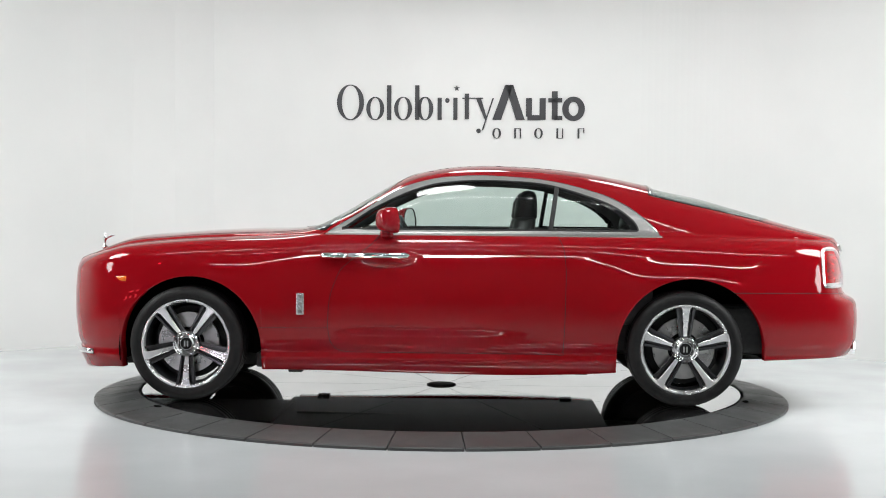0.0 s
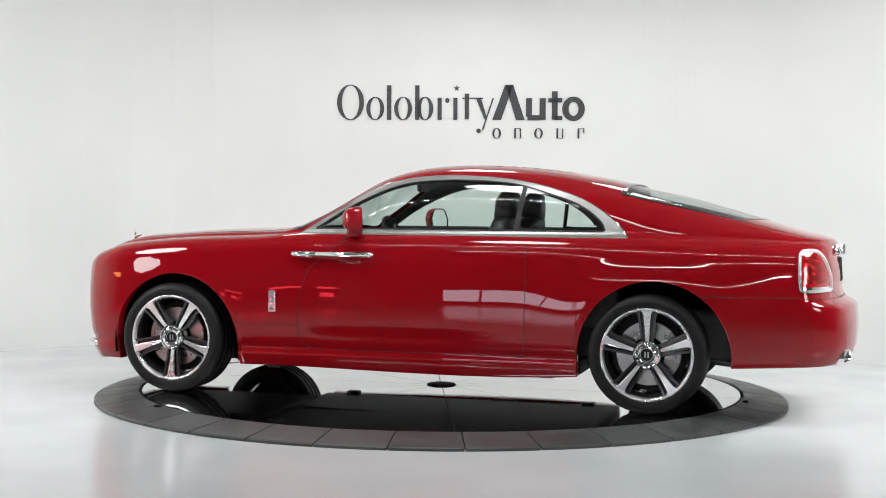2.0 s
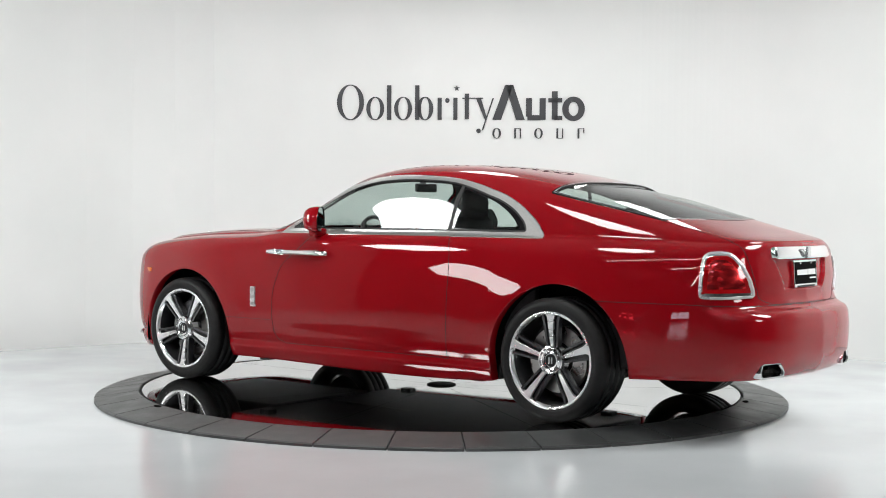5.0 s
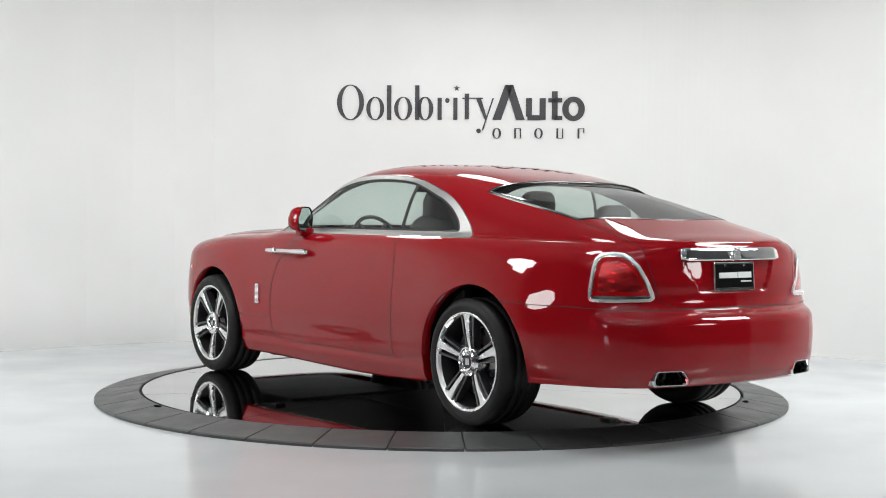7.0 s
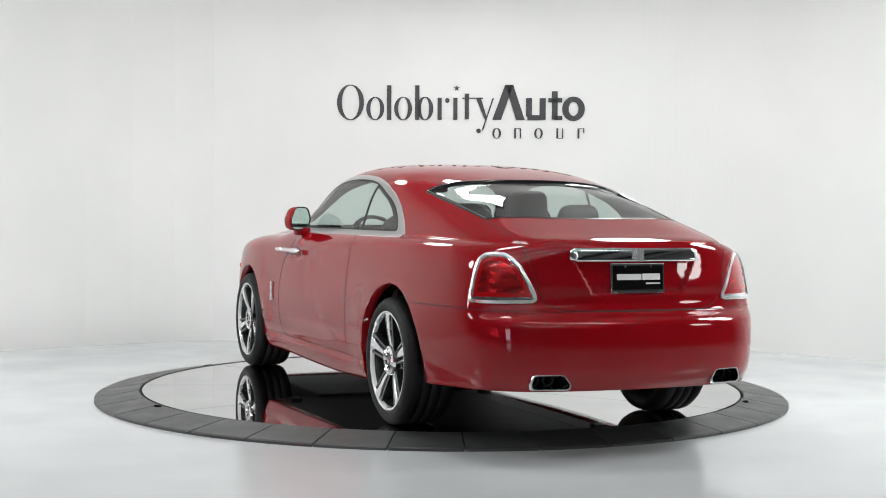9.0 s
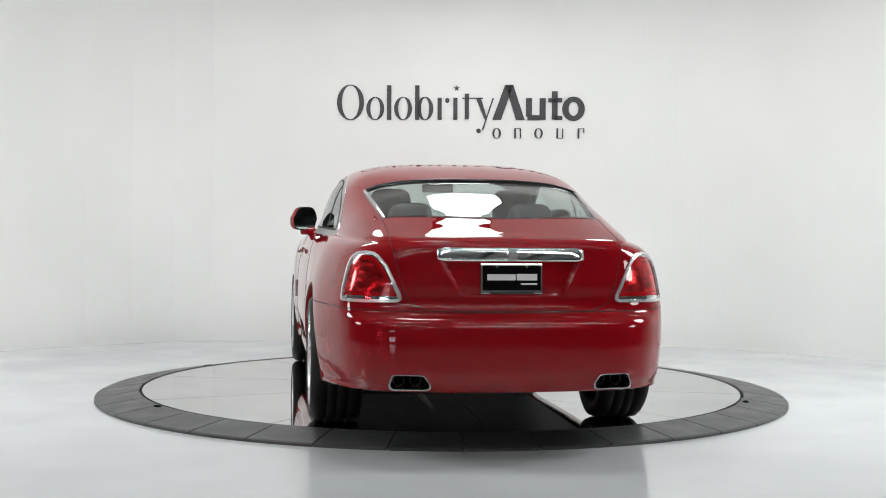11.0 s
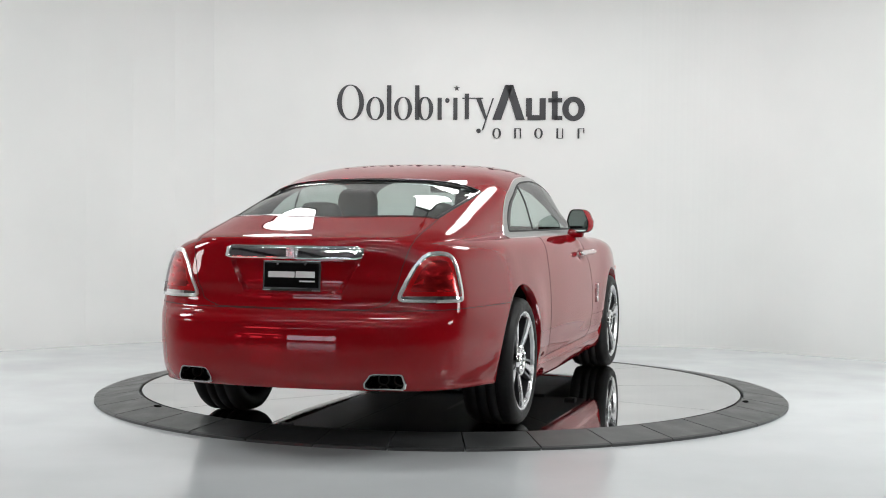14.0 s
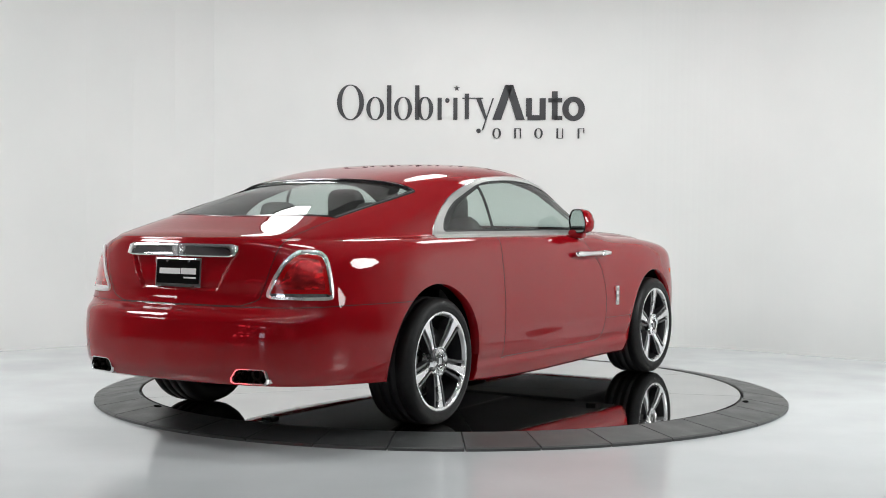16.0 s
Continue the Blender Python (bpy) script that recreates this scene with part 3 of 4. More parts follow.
def lining(bm, labels, root):
    """The dark inside of the roof and pillars."""
    out = bmesh.new()
    at = {}
    for f in bm.faces:
        c = f.calc_center_median()
        if labels[f] == "body" and c.z > 1.09 and -0.8 < c.x < 2.15 or labels[f].startswith("window_trim"):
            vs = []
            for v in f.verts:
                if v not in at:
                    at[v] = out.verts.new(v.co - v.normal * 0.022)
                vs.append(at[v])
            out.faces.new(vs[::-1])
    part("headliner", out, LEATHER, root, "black headliner and pillar lining", True)


def wheel(side):
    """A wheel whose outer face looks along -y (side 1) at its hub centre."""
    root = bpy.data.objects.new("wheel", None)
    scene.collection.objects.link(root)
    bm = bmesh.new()
    lathe(bm, [(0.272, 0.02), (0.279, -0.006), (0.292, -0.013), (0.300, -0.011), (0.303, -0.013), (0.325, -0.011), (0.344, 0.002), (0.350, 0.012), (0.354, 0.016), (0.3575, 0.035), (0.359, 0.070), (0.351, 0.072), (0.351, 0.081), (0.3595, 0.083), (0.360, 0.125), (0.352, 0.127), (0.352, 0.137), (0.360, 0.139), (0.3595, 0.185), (0.351, 0.187), (0.351, 0.196), (0.359, 0.198), (0.3575, 0.235), (0.345, 0.268), (0.30, 0.28), (0.265, 0.26)], 96)
    bmesh.ops.recalc_face_normals(bm, faces=bm.faces)
    part("tyre", bm, RUBBER, root, "black low-profile tyre", True)
    bm = bmesh.new()
    lathe(bm, [(0.281, 0.012), (0.281, -0.004), (0.278, -0.007), (0.267, -0.005), (0.264, -0.001), (0.256, 0.018)], 96)
    part("rim_lip", bm, ALLOY, root, "machined silver rim edge", True)
    bm = bmesh.new()
    lathe(bm, [(0.255, 0.014), (0.246, 0.05), (0.240, 0.24), (0.268, 0.262)], 72)
    part("rim", bm, DARKALLOY, root, "dark alloy barrel", True)

    def arm(stations, depth, turn):
        """A radial bar through (radius, sideways offset, half width, face height) stations."""
        b = bmesh.new()
        vs = []
        for r, o, w, y in stations:
            vs.append([b.verts.new(Matrix.Rotation(turn, 4, "Y") @ Vector(q)) for q in ((o - w, y + 0.002, r), (o - w * 0.85, y, r), (o + w * 0.85, y, r), (o + w, y + 0.002, r), (o + w, y + depth, r), (o - w, y + depth, r))])
        for a, c in zip(vs, vs[1:]):
            for k in range(6):
                b.faces.new((a[k], a[(k + 1) % 6], c[(k + 1) % 6], c[k]))
        b.faces.new(vs[0])
        b.faces.new(vs[-1][::-1])
        bmesh.ops.recalc_face_normals(b, faces=b.faces)
        return b

    for k in range(5):
        q = 2 * math.pi * k / 5
        part("spoke", arm([(0.078, 0, 0.0105, 0.022), (0.115, 0, 0.0125, 0.014), (0.16, 0, 0.0150, 0.006), (0.205, 0, 0.0185, 0.001), (0.240, 0, 0.0225, -0.002), (0.256, 0, 0.028, -0.004), (0.268, 0, 0.040, -0.0045)], 0.016, q), ALLOY, root, "machined silver spoke")
        part("spoke_back", arm([(0.06, 0, 0.030, 0.052), (0.15, 0, 0.034, 0.044), (0.255, 0, 0.044, 0.034)], 0.03, q), DARKALLOY, root, "dark painted spoke flank")
        for e in (-1, 1):
            part("rib", arm([(0.080, e * 0.030, 0.0065, 0.024), (0.15, e * 0.0385, 0.007, 0.013), (0.22, e * 0.047, 0.0078, 0.006), (0.256, e * 0.0535, 0.009, 0.002)], 0.034, q), DARKALLOY, root, "dark edge rib of a spoke")
    for k in range(10):
        q = 2 * math.pi * k / 10
        b = bmesh.new()
        bmesh.ops.create_uvsphere(b, u_segments=8, v_segments=6, radius=0.0045, matrix=Matrix.Translation((0.062 * math.cos(q), 0.005, 0.062 * math.sin(q))))
        part("wheel_bolt", b, CHROME, root, "", True)
    bm = bmesh.new()
    lathe(bm, [(0.001, 0.010), (0.040, 0.010), (0.043, 0.001), (0.050, -0.002), (0.055, 0.003), (0.068, 0.007), (0.074, 0.002), (0.081, 0.005), (0.087, 0.018), (0.087, 0.07)], 60)
    part("hub", bm, CHROME, root, "polished chrome hub")
    bm = bmesh.new()
    lathe(bm, [(0.001, 0.008), (0.036, 0.008), (0.038, 0.013)], 48)
    part("hub_cap", bm, BLACK, root, "black centre cap with a pale mark")
    for dx in (-0.009, 0.009):
        bm = bmesh.new()
        box(bm, dx - 0.005, dx + 0.005, 0.005, 0.009, -0.018, 0.018, 0.001)
        part("cap_mark", bm, CHROME, root)
    bm = bmesh.new()
    lathe(bm, [(0.10, 0.088), (0.192, 0.088), (0.192, 0.118), (0.10, 0.118)], 64, closed=True)
    part("brake_disc", bm, DISC, root, "grey iron brake disc")
    bm = bmesh.new()
    lathe(bm, [(0.001, 0.16), (0.23, 0.16)], 48)
    part("back_plate", bm, MATT, root, "black shield behind the brake")
    bm = bmesh.new()
    box(bm, -0.05, 0.05, 0.075, 0.15, -0.09, 0.09, 0.012, Matrix.Translation((0.15, 0.03, 0.02)))
    part("caliper", bm, DARKALLOY, root)
    return root


def bar(points, radius, flat=1.0):
    bm = bmesh.new()
    tube(bm, points, radius, 10)
    return bm


def pad(bm, x, y, stations):
    """An upholstered pad through (height, backward shift, half depth, half width) sections."""
    rings = []
    for z, dx, a, b in stations:
        ring = []
        for i in range(24):
            q = 2 * math.pi * i / 24
            c, d = math.cos(q), math.sin(q)
            ring.append(bm.verts.new((x + dx + a * math.copysign(abs(c) ** 0.7, c), y + b * math.copysign(abs(d) ** 0.55, d), z)))
        rings.append(ring)
    for a, b in zip(rings, rings[1:]):
        for i in range(24):
            bm.faces.new((a[i], a[(i + 1) % 24], b[(i + 1) % 24], b[i]))
    bm.faces.new(rings[0][::-1])
    bm.faces.new(rings[-1])
    bmesh.ops.recalc_face_normals(bm, faces=bm.faces)


def seat(root, x, y, wide, low, high, head):
    w = wide / 2
    bm = bmesh.new()
    pad(bm, x, y, [(low, -0.21, 0.09, w * 0.95), (low + 0.12, -0.19, 0.10, w), (high - 0.20, -0.125, 0.082, w), (high - 0.08, -0.10, 0.078, w * 0.94), (high - 0.02, -0.088, 0.072, w * 0.80), (high + 0.01, -0.085, 0.06, w * 0.62)])
    back = part("seat", bm, LEATHER, root, "black leather seat", True)
    bm = bmesh.new()
    pad(bm, x, y, [(high - 0.03, -0.085, 0.05, 0.10), (high + 0.01, -0.083, 0.078, 0.128), (head - 0.08, -0.078, 0.072, 0.132), (head - 0.035, -0.07, 0.058, 0.122), (head - 0.01, -0.066, 0.040, 0.10), (head, -0.065, 0.015, 0.06)])
    part("headrest", bm, LEATHER, back, "", True)
    bm = bmesh.new()
    box(bm, x - 0.55, x - 0.02, y - wide / 2, y + wide / 2, low - 0.12, low + 0.06, 0.05)
    part("cushion", bm, LEATHER, back, "", True)


TOE = Vector((math.cos(radians(27)), math.sin(radians(27))))


def mirror(root, s):
    """Door mirror; s = -1 for the driver's side."""
    def loop(bm, x, k, n=28):
        out = []
        for i in range(n):
            q = 2 * math.pi * i / n
            c, d = math.cos(q), math.sin(q)
            y = 0.098 * math.copysign(abs(c) ** 0.48, c)
            z = 0.080 * math.copysign(abs(d) ** 0.48, d)
            if z > 0:
                y = y * (1 - 0.25 * z / 0.08) - 0.012
            along = (x + 0.335) * 0.60
            across = s * y * k * 0.92
            out.append(bm.verts.new((-0.325 + along * TOE.x + s * across * TOE.y, s * 0.945 + across * TOE.x - s * along * TOE.y, 1.145 + z * k * 1.03)))
        return out

    bm = bmesh.new()
    loops = [loop(bm, x, k) for x, k in ((-0.425, 0.25), (-0.418, 0.48), (-0.395, 0.72), (-0.355, 0.90), (-0.305, 0.99), (-0.255, 1.0), (-0.240, 0.98))]
    for a, b in zip(loops, loops[1:]):
        for i in range(len(a)):
            bm.faces.new((a[i], a[(i + 1) % len(a)], b[(i + 1) % len(a)], b[i]))
    bm.faces.new(loops[0][::-1])
    bmesh.ops.recalc_face_normals(bm, faces=bm.faces)
    shell = part("door_mirror", bm, RED, root, "red mirror shell", True)
    bm = bmesh.new()
    rim = [loop(bm, x, k) for x, k in ((-0.243, 0.985), (-0.236, 0.965), (-0.238, 0.90), (-0.246, 0.88))]
    for a, b in zip(rim, rim[1:]):
        for i in range(len(a)):
            bm.faces.new((a[i], a[(i + 1) % len(a)], b[(i + 1) % len(a)], b[i]))
    bmesh.ops.recalc_face_normals(bm, faces=bm.faces)
    part("mirror_rim", bm, BLACK, shell, "black mirror rim", True)
    bm = bmesh.new()
    bm.faces.new(loop(bm, -0.244, 0.885))
    bmesh.ops.recalc_face_normals(bm, faces=bm.faces)
    part("mirror_glass", bm, MIRRORGLASS, shell, "dark mirror glass")
    bm = bmesh.new()
    box(bm, -0.36, -0.28, min(s * 0.84, s * 0.95), max(s * 0.84, s * 0.95), 1.03, 1.085, 0.022)
    part("mirror_foot", bm, RED, shell, "", True)


def exhaust(root, s):
    y0 = s * 0.514
    outline = [(q * s * -1, z) for q, z in TIP]
    rings = []
    bm = bmesh.new()
    for x, k in ((2.50, 1.0), (2.698, 1.0), (2.708, 0.97), (2.708, 0.90), (2.698, 0.86), (2.56, 0.84)):
        rings.append([bm.verts.new((x - 0.22 * (abs(y0 + y * k) - 0.44), y0 + y * k, 0.355 + z * (k if k == 1.0 else 1 - (1 - k) * 2))) for y, z in outline])
    for a, b in zip(rings, rings[1:]):
        for k in range(len(a)):
            bm.faces.new((a[k], a[(k + 1) % len(a)], b[(k + 1) % len(a)], b[k]))
    bmesh.ops.recalc_face_normals(bm, faces=bm.faces)
    tip = part("exhaust_tip", bm, CHROME, root, "chrome trapezoid exhaust tip")
    bm = bmesh.new()
    box(bm, 2.55, 2.565, y0 - 0.09, y0 + 0.09, 0.327, 0.387)
    part("inner_plate", bm, ARCH, tip)
    for d in (-0.042, 0.042):
        bm = bmesh.new()
        lathe(bm, [(0.03, 0.0), (0.03, 0.03), (0.026, 0.03), (0.026, 0.0)], 20)
        bmesh.ops.transform(bm, matrix=Matrix.Translation((2.555, y0 + d, 0.355)) @ Matrix.Rotation(radians(-90), 4, "Z"), verts=bm.verts)
        part("pipe", bm, SOOT, tip, "sooty inner pipe", True)


def car():
    root = tagged(new("car"), "red luxury coupe with silver window trim and chrome details", "car")
    bm = body_shell()
    for g in (g_trim, g_pane, g_border, g_door, g_hood, g_wing, g_screen, g_rear_glass, g_lid, g_lamp, g_lens, g_core, g_tail, g_exhaust, g_plate, lambda p: g_plate(p, 0.016)):
        cut(bm, g)
    cut(bm, lambda p: 0.3 if g_pane(p) > 0.02 else g_post(p))
    for v in bm.verts:
        if g_plate(v.co) < 1e-4:
            v.co.x -= 0.016
        q = g_rear_glass(v.co)
        if q < 0:
            v.co.z -= 0.013 * ease(0.0, 0.035, -q) * ease(1.75, 1.45, v.co.x)
    bm.normal_update()
    labels = {f: face_label(f.calc_center_median()) for f in bm.faces}
    table = {"body": ("body", RED, ""), "door": ("door", RED, ""), "front_wing": ("front_wing", RED, ""), "hood": ("hood", RED, ""), "trunk_lid": ("trunk_lid", RED, ""),
             "rear_bumper": ("rear_bumper", RED, ""), "windscreen": ("windscreen", GLASS, "clear windscreen"), "rear_window": ("rear_window", GLASS, "clear rear window"),
             "side_window": ("side_window", GLASS, "clear door window"), "quarter_window": ("quarter_window", GLASS, "clear rear side window"),
             "window_border": ("window_border", BLACK, "black border of the rear side window"), "window_trim": ("window_trim", BRUSHED, "brushed silver window surround"), "tail_lamp": ("tail_lamp", CHROME, "tail lamp in a chrome surround"), "tail_lens": ("lens", TAILRED, "dark red tail lamp lens"), "tail_core": ("reflector", TAILCORE, "bright red tail lamp reflector")}
    shells = split_parts(bm, labels, table, root)
    for q in ("_l", "_r"):
        shells["tail_lens" + q].parent = shells["tail_lamp" + q]
        shells["tail_core" + q].parent = shells["tail_lamp" + q]
    for q in ("windscreen", "rear_window", "side_window_l", "side_window_r", "quarter_window_l", "quarter_window_r"):
        shells[q].visible_shadow = False
    paint = ("body", "door", "front_wing", "hood", "trunk_lid", "rear_bumper")

    def painted(a):
        return a[:-2] if a[-2:] in ("_l", "_r") else a

    gap = (0.0042, 0.0012, "shut_line", GAP, root, "dark gap between the panels")
    ribbon(bm, labels, lambda a, b: a == "hood" and painted(b) in paint, *gap)
    ribbon(bm, labels, lambda a, b: a == "trunk_lid" and painted(b) in paint, *gap)
    for half in (-1, 1):
        ribbon(bm, labels, lambda a, b: painted(a) == "door" and painted(b) in paint, *gap, half)
        ribbon(bm, labels, lambda a, b: painted(a) == "front_wing" and b == "body", 0.0022, 0.0008, *gap[2:], half)
        ribbon(bm, labels, lambda a, b: painted(a) == "window_trim" and b == "body", 0.006, 0.002, "trim_bead", CHROME, root, "thin bright edge of the window surround", half)
        ribbon(bm, labels, lambda a, b: a == "rear_bumper" and b == "body", *gap, half)
    ribbon(bm, labels, lambda a, b: a == "rear_window" and b != a, 0.028, 0.0025, "window_seal", BLACK, root, "black seal round the rear window")
    ribbon(bm, labels, lambda a, b: a == "rear_window" and b == "body", 0.006, 0.0045, "window_bead", CHROME, root, "thin chrome bead round the rear window")
    ribbon(bm, labels, lambda a, b: a == "windscreen" and b != a, 0.030, 0.0025, "window_seal", BLACK, root, "black seal round the windscreen")
    for half in (-1, 1):
        ribbon(bm, labels, lambda a, b: painted(a) in ("side_window", "window_border") and painted(b) == "window_trim", 0.012, 0.002, "window_seal", MATT, root, "black seal round the side windows", half)
        ribbon(bm, labels, lambda a, b: a.startswith("side_window") and painted(b) in ("quarter_window", "window_border"), 0.030, 0.003, "window_post", MATT, root, "thin black post between the panes", half)
        ribbon(bm, labels, lambda a, b: painted(a) == "tail_lamp" and painted(b) in paint, 0.018, 0.010, "lamp_rim", ALLOY, root, "chrome rim of the tail lamp", half)
    lining(bm, labels, root)
    bm.free()

    # wheels
    first = wheel(1)
    first.parent = root
    first.matrix_basis = pose(FRONT_AXLE, -0.950, 0.360, 0, 180, 0)
    copy_thing(first, pose(REAR_AXLE, -0.950, 0.360, 0, 0, 0))
    copy_thing(first, pose(FRONT_AXLE, 0.950, 0.360, 0, 0, 180))
    copy_thing(first, pose(REAR_AXLE, 0.950, 0.360, 0, 180, 180))
    for ax, az, r in ARCHES:
        for s in (-1, 1):
            bm = bmesh.new()
            lathe(bm, [(r + 0.012, 0.0), (r + 0.02, 0.33), (0.001, 0.34)], 64)
            bmesh.ops.transform(bm, matrix=Matrix.Translation((ax, s * 0.905, az)) @ Matrix.Rotation(0 if s < 0 else math.pi, 4, "Z"), verts=bm.verts)
            bmesh.ops.delete(bm, geom=[v for v in bm.verts if v.co.z < (0.2 if ax < 0 else 0.285)], context="VERTS")
            part("arch_liner", bm, ARCH, root, "black wheel arch liner", True)

    # underside
    bm = bmesh.new()
    box(bm, -1.15, 1.12, -0.84, 0.84, 0.205, 0.30, 0.02)
    box(bm, -2.3, -1.1, -0.52, 0.52, 0.185, 0.42, 0.02)
    box(bm, 1.1, 2.40, -0.50, 0.50, 0.36, 0.47, 0.02)
    part("underbody", bm, MATT, root, "black underbody")
    for e in (-1, 1):
        bm = bmesh.new()
        tube(bm, [(1.35, e * 0.12, 0.29), (1.75, e * 0.16, 0.275), (1.98, e * 0.26, 0.262), (2.16, e * 0.34, 0.272), (2.30, e * 0.42, 0.30)], 0.031, 12)
        part("exhaust_pipe", bm, DISC, root, "dull steel exhaust pipe", True)
        bm = bmesh.new()
        box(bm, 2.14, 2.50, e * 0.50 - 0.16, e * 0.50 + 0.16, 0.285, 0.42, 0.05)
        part("silencer", bm, SOOT, root, "sooty steel silencer", True)
        bm = bmesh.new()
        tube(bm, [(1.60, e * 0.12, 0.33), (1.56, e * 0.72, 0.33)], 0.028, 10)
        part("drive_shaft", bm, SOOT, root, "dark drive shaft", True)
        bm = bmesh.new()
        tube(bm, [(1.78, e * 0.18, 0.27), (1.60, e * 0.74, 0.235)], [0.034, 0.026], 8)
        part("control_arm", bm, SOOT, root, "dark suspension arm", True)
        bm = bmesh.new()
        box(bm, -0.95, -0.86, e * 0.76 - 0.04, e * 0.76 + 0.04, 0.172, 0.215, 0.008)
        part("jacking_pad", bm, MATT, root, "black jacking pad")
        bm = bmesh.new()
        box(bm, 0.86, 0.95, e * 0.76 - 0.04, e * 0.76 + 0.04, 0.177, 0.215, 0.008)
        part("jacking_pad", bm, MATT, root, "black jacking pad")
    bm = bmesh.new()
    bmesh.ops.create_uvsphere(bm, u_segments=20, v_segments=12, radius=0.135, matrix=Matrix.Translation((1.58, 0, 0.32)) @ Matrix.Diagonal((1.25, 0.85, 0.85, 1)))
    part("differential", bm, SOOT, root, "dark differential housing", True)
    bm = bmesh.new()
    tube(bm, [(1.5, 0, 0.28), (-1.0, 0, 0.235)], 0.045, 12)
    part("propeller_shaft", bm, SOOT, root, "dark propeller shaft", True)

    # cabin
    bm = bmesh.new()
    box(bm, -0.85, 2.1, -0.78, 0.78, 0.32, 0.62, 0.04)
    part("cabin_floor", bm, MATT, root, "dark cabin floor")
    for s in (-1, 1):
        bm = bmesh.new()
        box(bm, -0.75, 1.35, s * 0.80 - 0.03, s * 0.80 + 0.03, 0.5, 1.055, 0.02)
        part("door_card", bm, LEATHER, root, "black inner door panel")
    bm = bmesh.new()
    box(bm, -0.86, -0.42, -0.75, 0.75, 0.7, 1.055, 0.08)
    part("dashboard", bm, LEATHER, root, "black leather dashboard", True)
    bm = bmesh.new()
    box(bm, 1.32, 2.05, -0.62, 0.62, 0.9, 1.085, 0.05)
    part("parcel_shelf", bm, LEATHER, root, "black shelf below the rear window", True)
    for y in (-0.40, 0.40):
        seat(root, 0.64, y, 0.50, 0.62, 1.16, 1.345)
    for y in (-0.36, 0.36):
        seat(root, 1.41, y, 0.50, 0.62, 1.10, 1.25)
    bm = bmesh.new()
    ring = [(0.175 * math.cos(2 * math.pi * k / 40), 0.175 * math.sin(2 * math.pi * k / 40), 0) for k in range(40)]
    tube(bm, ring, 0.014, 8, True)
    for k in (0, 2.4, 3.9):
        tube(bm, [(0, 0, 0.01), (0.17 * math.cos(k), 0.17 * math.sin(k), 0)], 0.012)
    bmesh.ops.transform(bm, matrix=Matrix.Translation((-0.20, -0.40, 1.00)) @ Matrix.Rotation(radians(66), 4, "Y"), verts=bm.verts)
    part("steering_wheel", bm, LEATHER, root, "black steering wheel", True)
    bm = bmesh.new()
    box(bm, -0.15, -0.12, -0.11, 0.11, 1.335, 1.395, 0.015)
    box(bm, -0.18, -0.14, -0.012, 0.012, 1.37, 1.46, 0.004)
    part("rear_view_mirror", bm, MATT, root, "black rear-view mirror", True)

    # bright parts on the sides
    for s in (-1, 1):
        bm = bmesh.new()
        tube(bm, [(-0.728, s * 0.945, 0.923), (-0.715, s * 0.958, 0.923), (-0.565, s * 0.960, 0.923)], [0.006, 0.017, 0.019], 12)
        part("wing_bar", bm, CHROME, root, "chrome bar ahead of the handle", True)
        bm = bmesh.new()
        tube(bm, [(-0.557, s * 0.962, 0.923), (-0.20, s * 0.962, 0.924), (-0.186, s * 0.958, 0.924), (-0.182, s * 0.945, 0.924)], [0.019, 0.019, 0.016, 0.008], 12)
        part("door_handle", bm, CHROME, root, "long chrome door handle", True)
        bm = bmesh.new()
        box(bm, -0.879, -0.831, s * 0.959 - 0.008, s * 0.959 + 0.008, 0.550, 0.686, 0.006)
        badge = part("wing_badge", bm, ALLOY, root, "small upright chrome wing badge")
        for z in (0.572, 0.618, 0.664):
            bm = bmesh.new()
            box(bm, -0.869, -0.841, s * 0.9675 - 0.002, s * 0.9675 + 0.002, z - 0.010, z + 0.010, 0.001)
            part("badge_mark", bm, DISC, badge)
        bm = bmesh.new()
        box(bm, -2.085, -1.955, s * 0.884 - 0.010, s * 0.884 + 0.010, 0.745, 0.778, 0.008, None)
        bmesh.ops.rotate(bm, verts=bm.verts, cent=(-2.02, s * 0.884, 0.76), matrix=Matrix.Rotation(s * radians(21), 3, "Z"))
        part("side_marker", bm, AMBER, root, "amber side marker lamp")
        bm = bmesh.new()
        box(bm, -2.270, -2.215, s * 0.735 - 0.055, s * 0.735 + 0.055, 0.705, 0.805, 0.02)
        bmesh.ops.rotate(bm, verts=bm.verts, cent=(-2.253, s * 0.725, 0.75), matrix=Matrix.Rotation(s * radians(-38), 3, "Z"))
        part("headlamp", bm, LAMPWHITE, root, "white headlamp", True)
        mirror(root, s)
        exhaust(root, s)

    # front
    bm = bmesh.new()
    lean = Matrix.Translation((-2.447, 0, 0.50)) @ Matrix.Rotation(radians(4), 4, "Y") @ Matrix.Translation((2.447, 0, -0.50))
    box(bm, -2.449, -2.34, -0.36, 0.36, 0.46, 0.850, 0.02, lean)
    grille = part("grille", bm, CHROME, root, "tall polished grille")
    for k in range(22):
        bm = bmesh.new()
        box(bm, -2.453, -2.44, -0.325 + k * 0.031 - 0.007, -0.325 + k * 0.031 + 0.007, 0.48, 0.835, 0.002, lean)
        part("slat", bm, ALLOY, grille)
    bm = bmesh.new()
    tube(bm, [(-2.20, -0.79, 0.29), (-2.31, -0.675, 0.29), (-2.40, -0.45, 0.29), (-2.43, 0, 0.29), (-2.40, 0.45, 0.29), (-2.31, 0.675, 0.29), (-2.20, 0.79, 0.29)], 0.018)
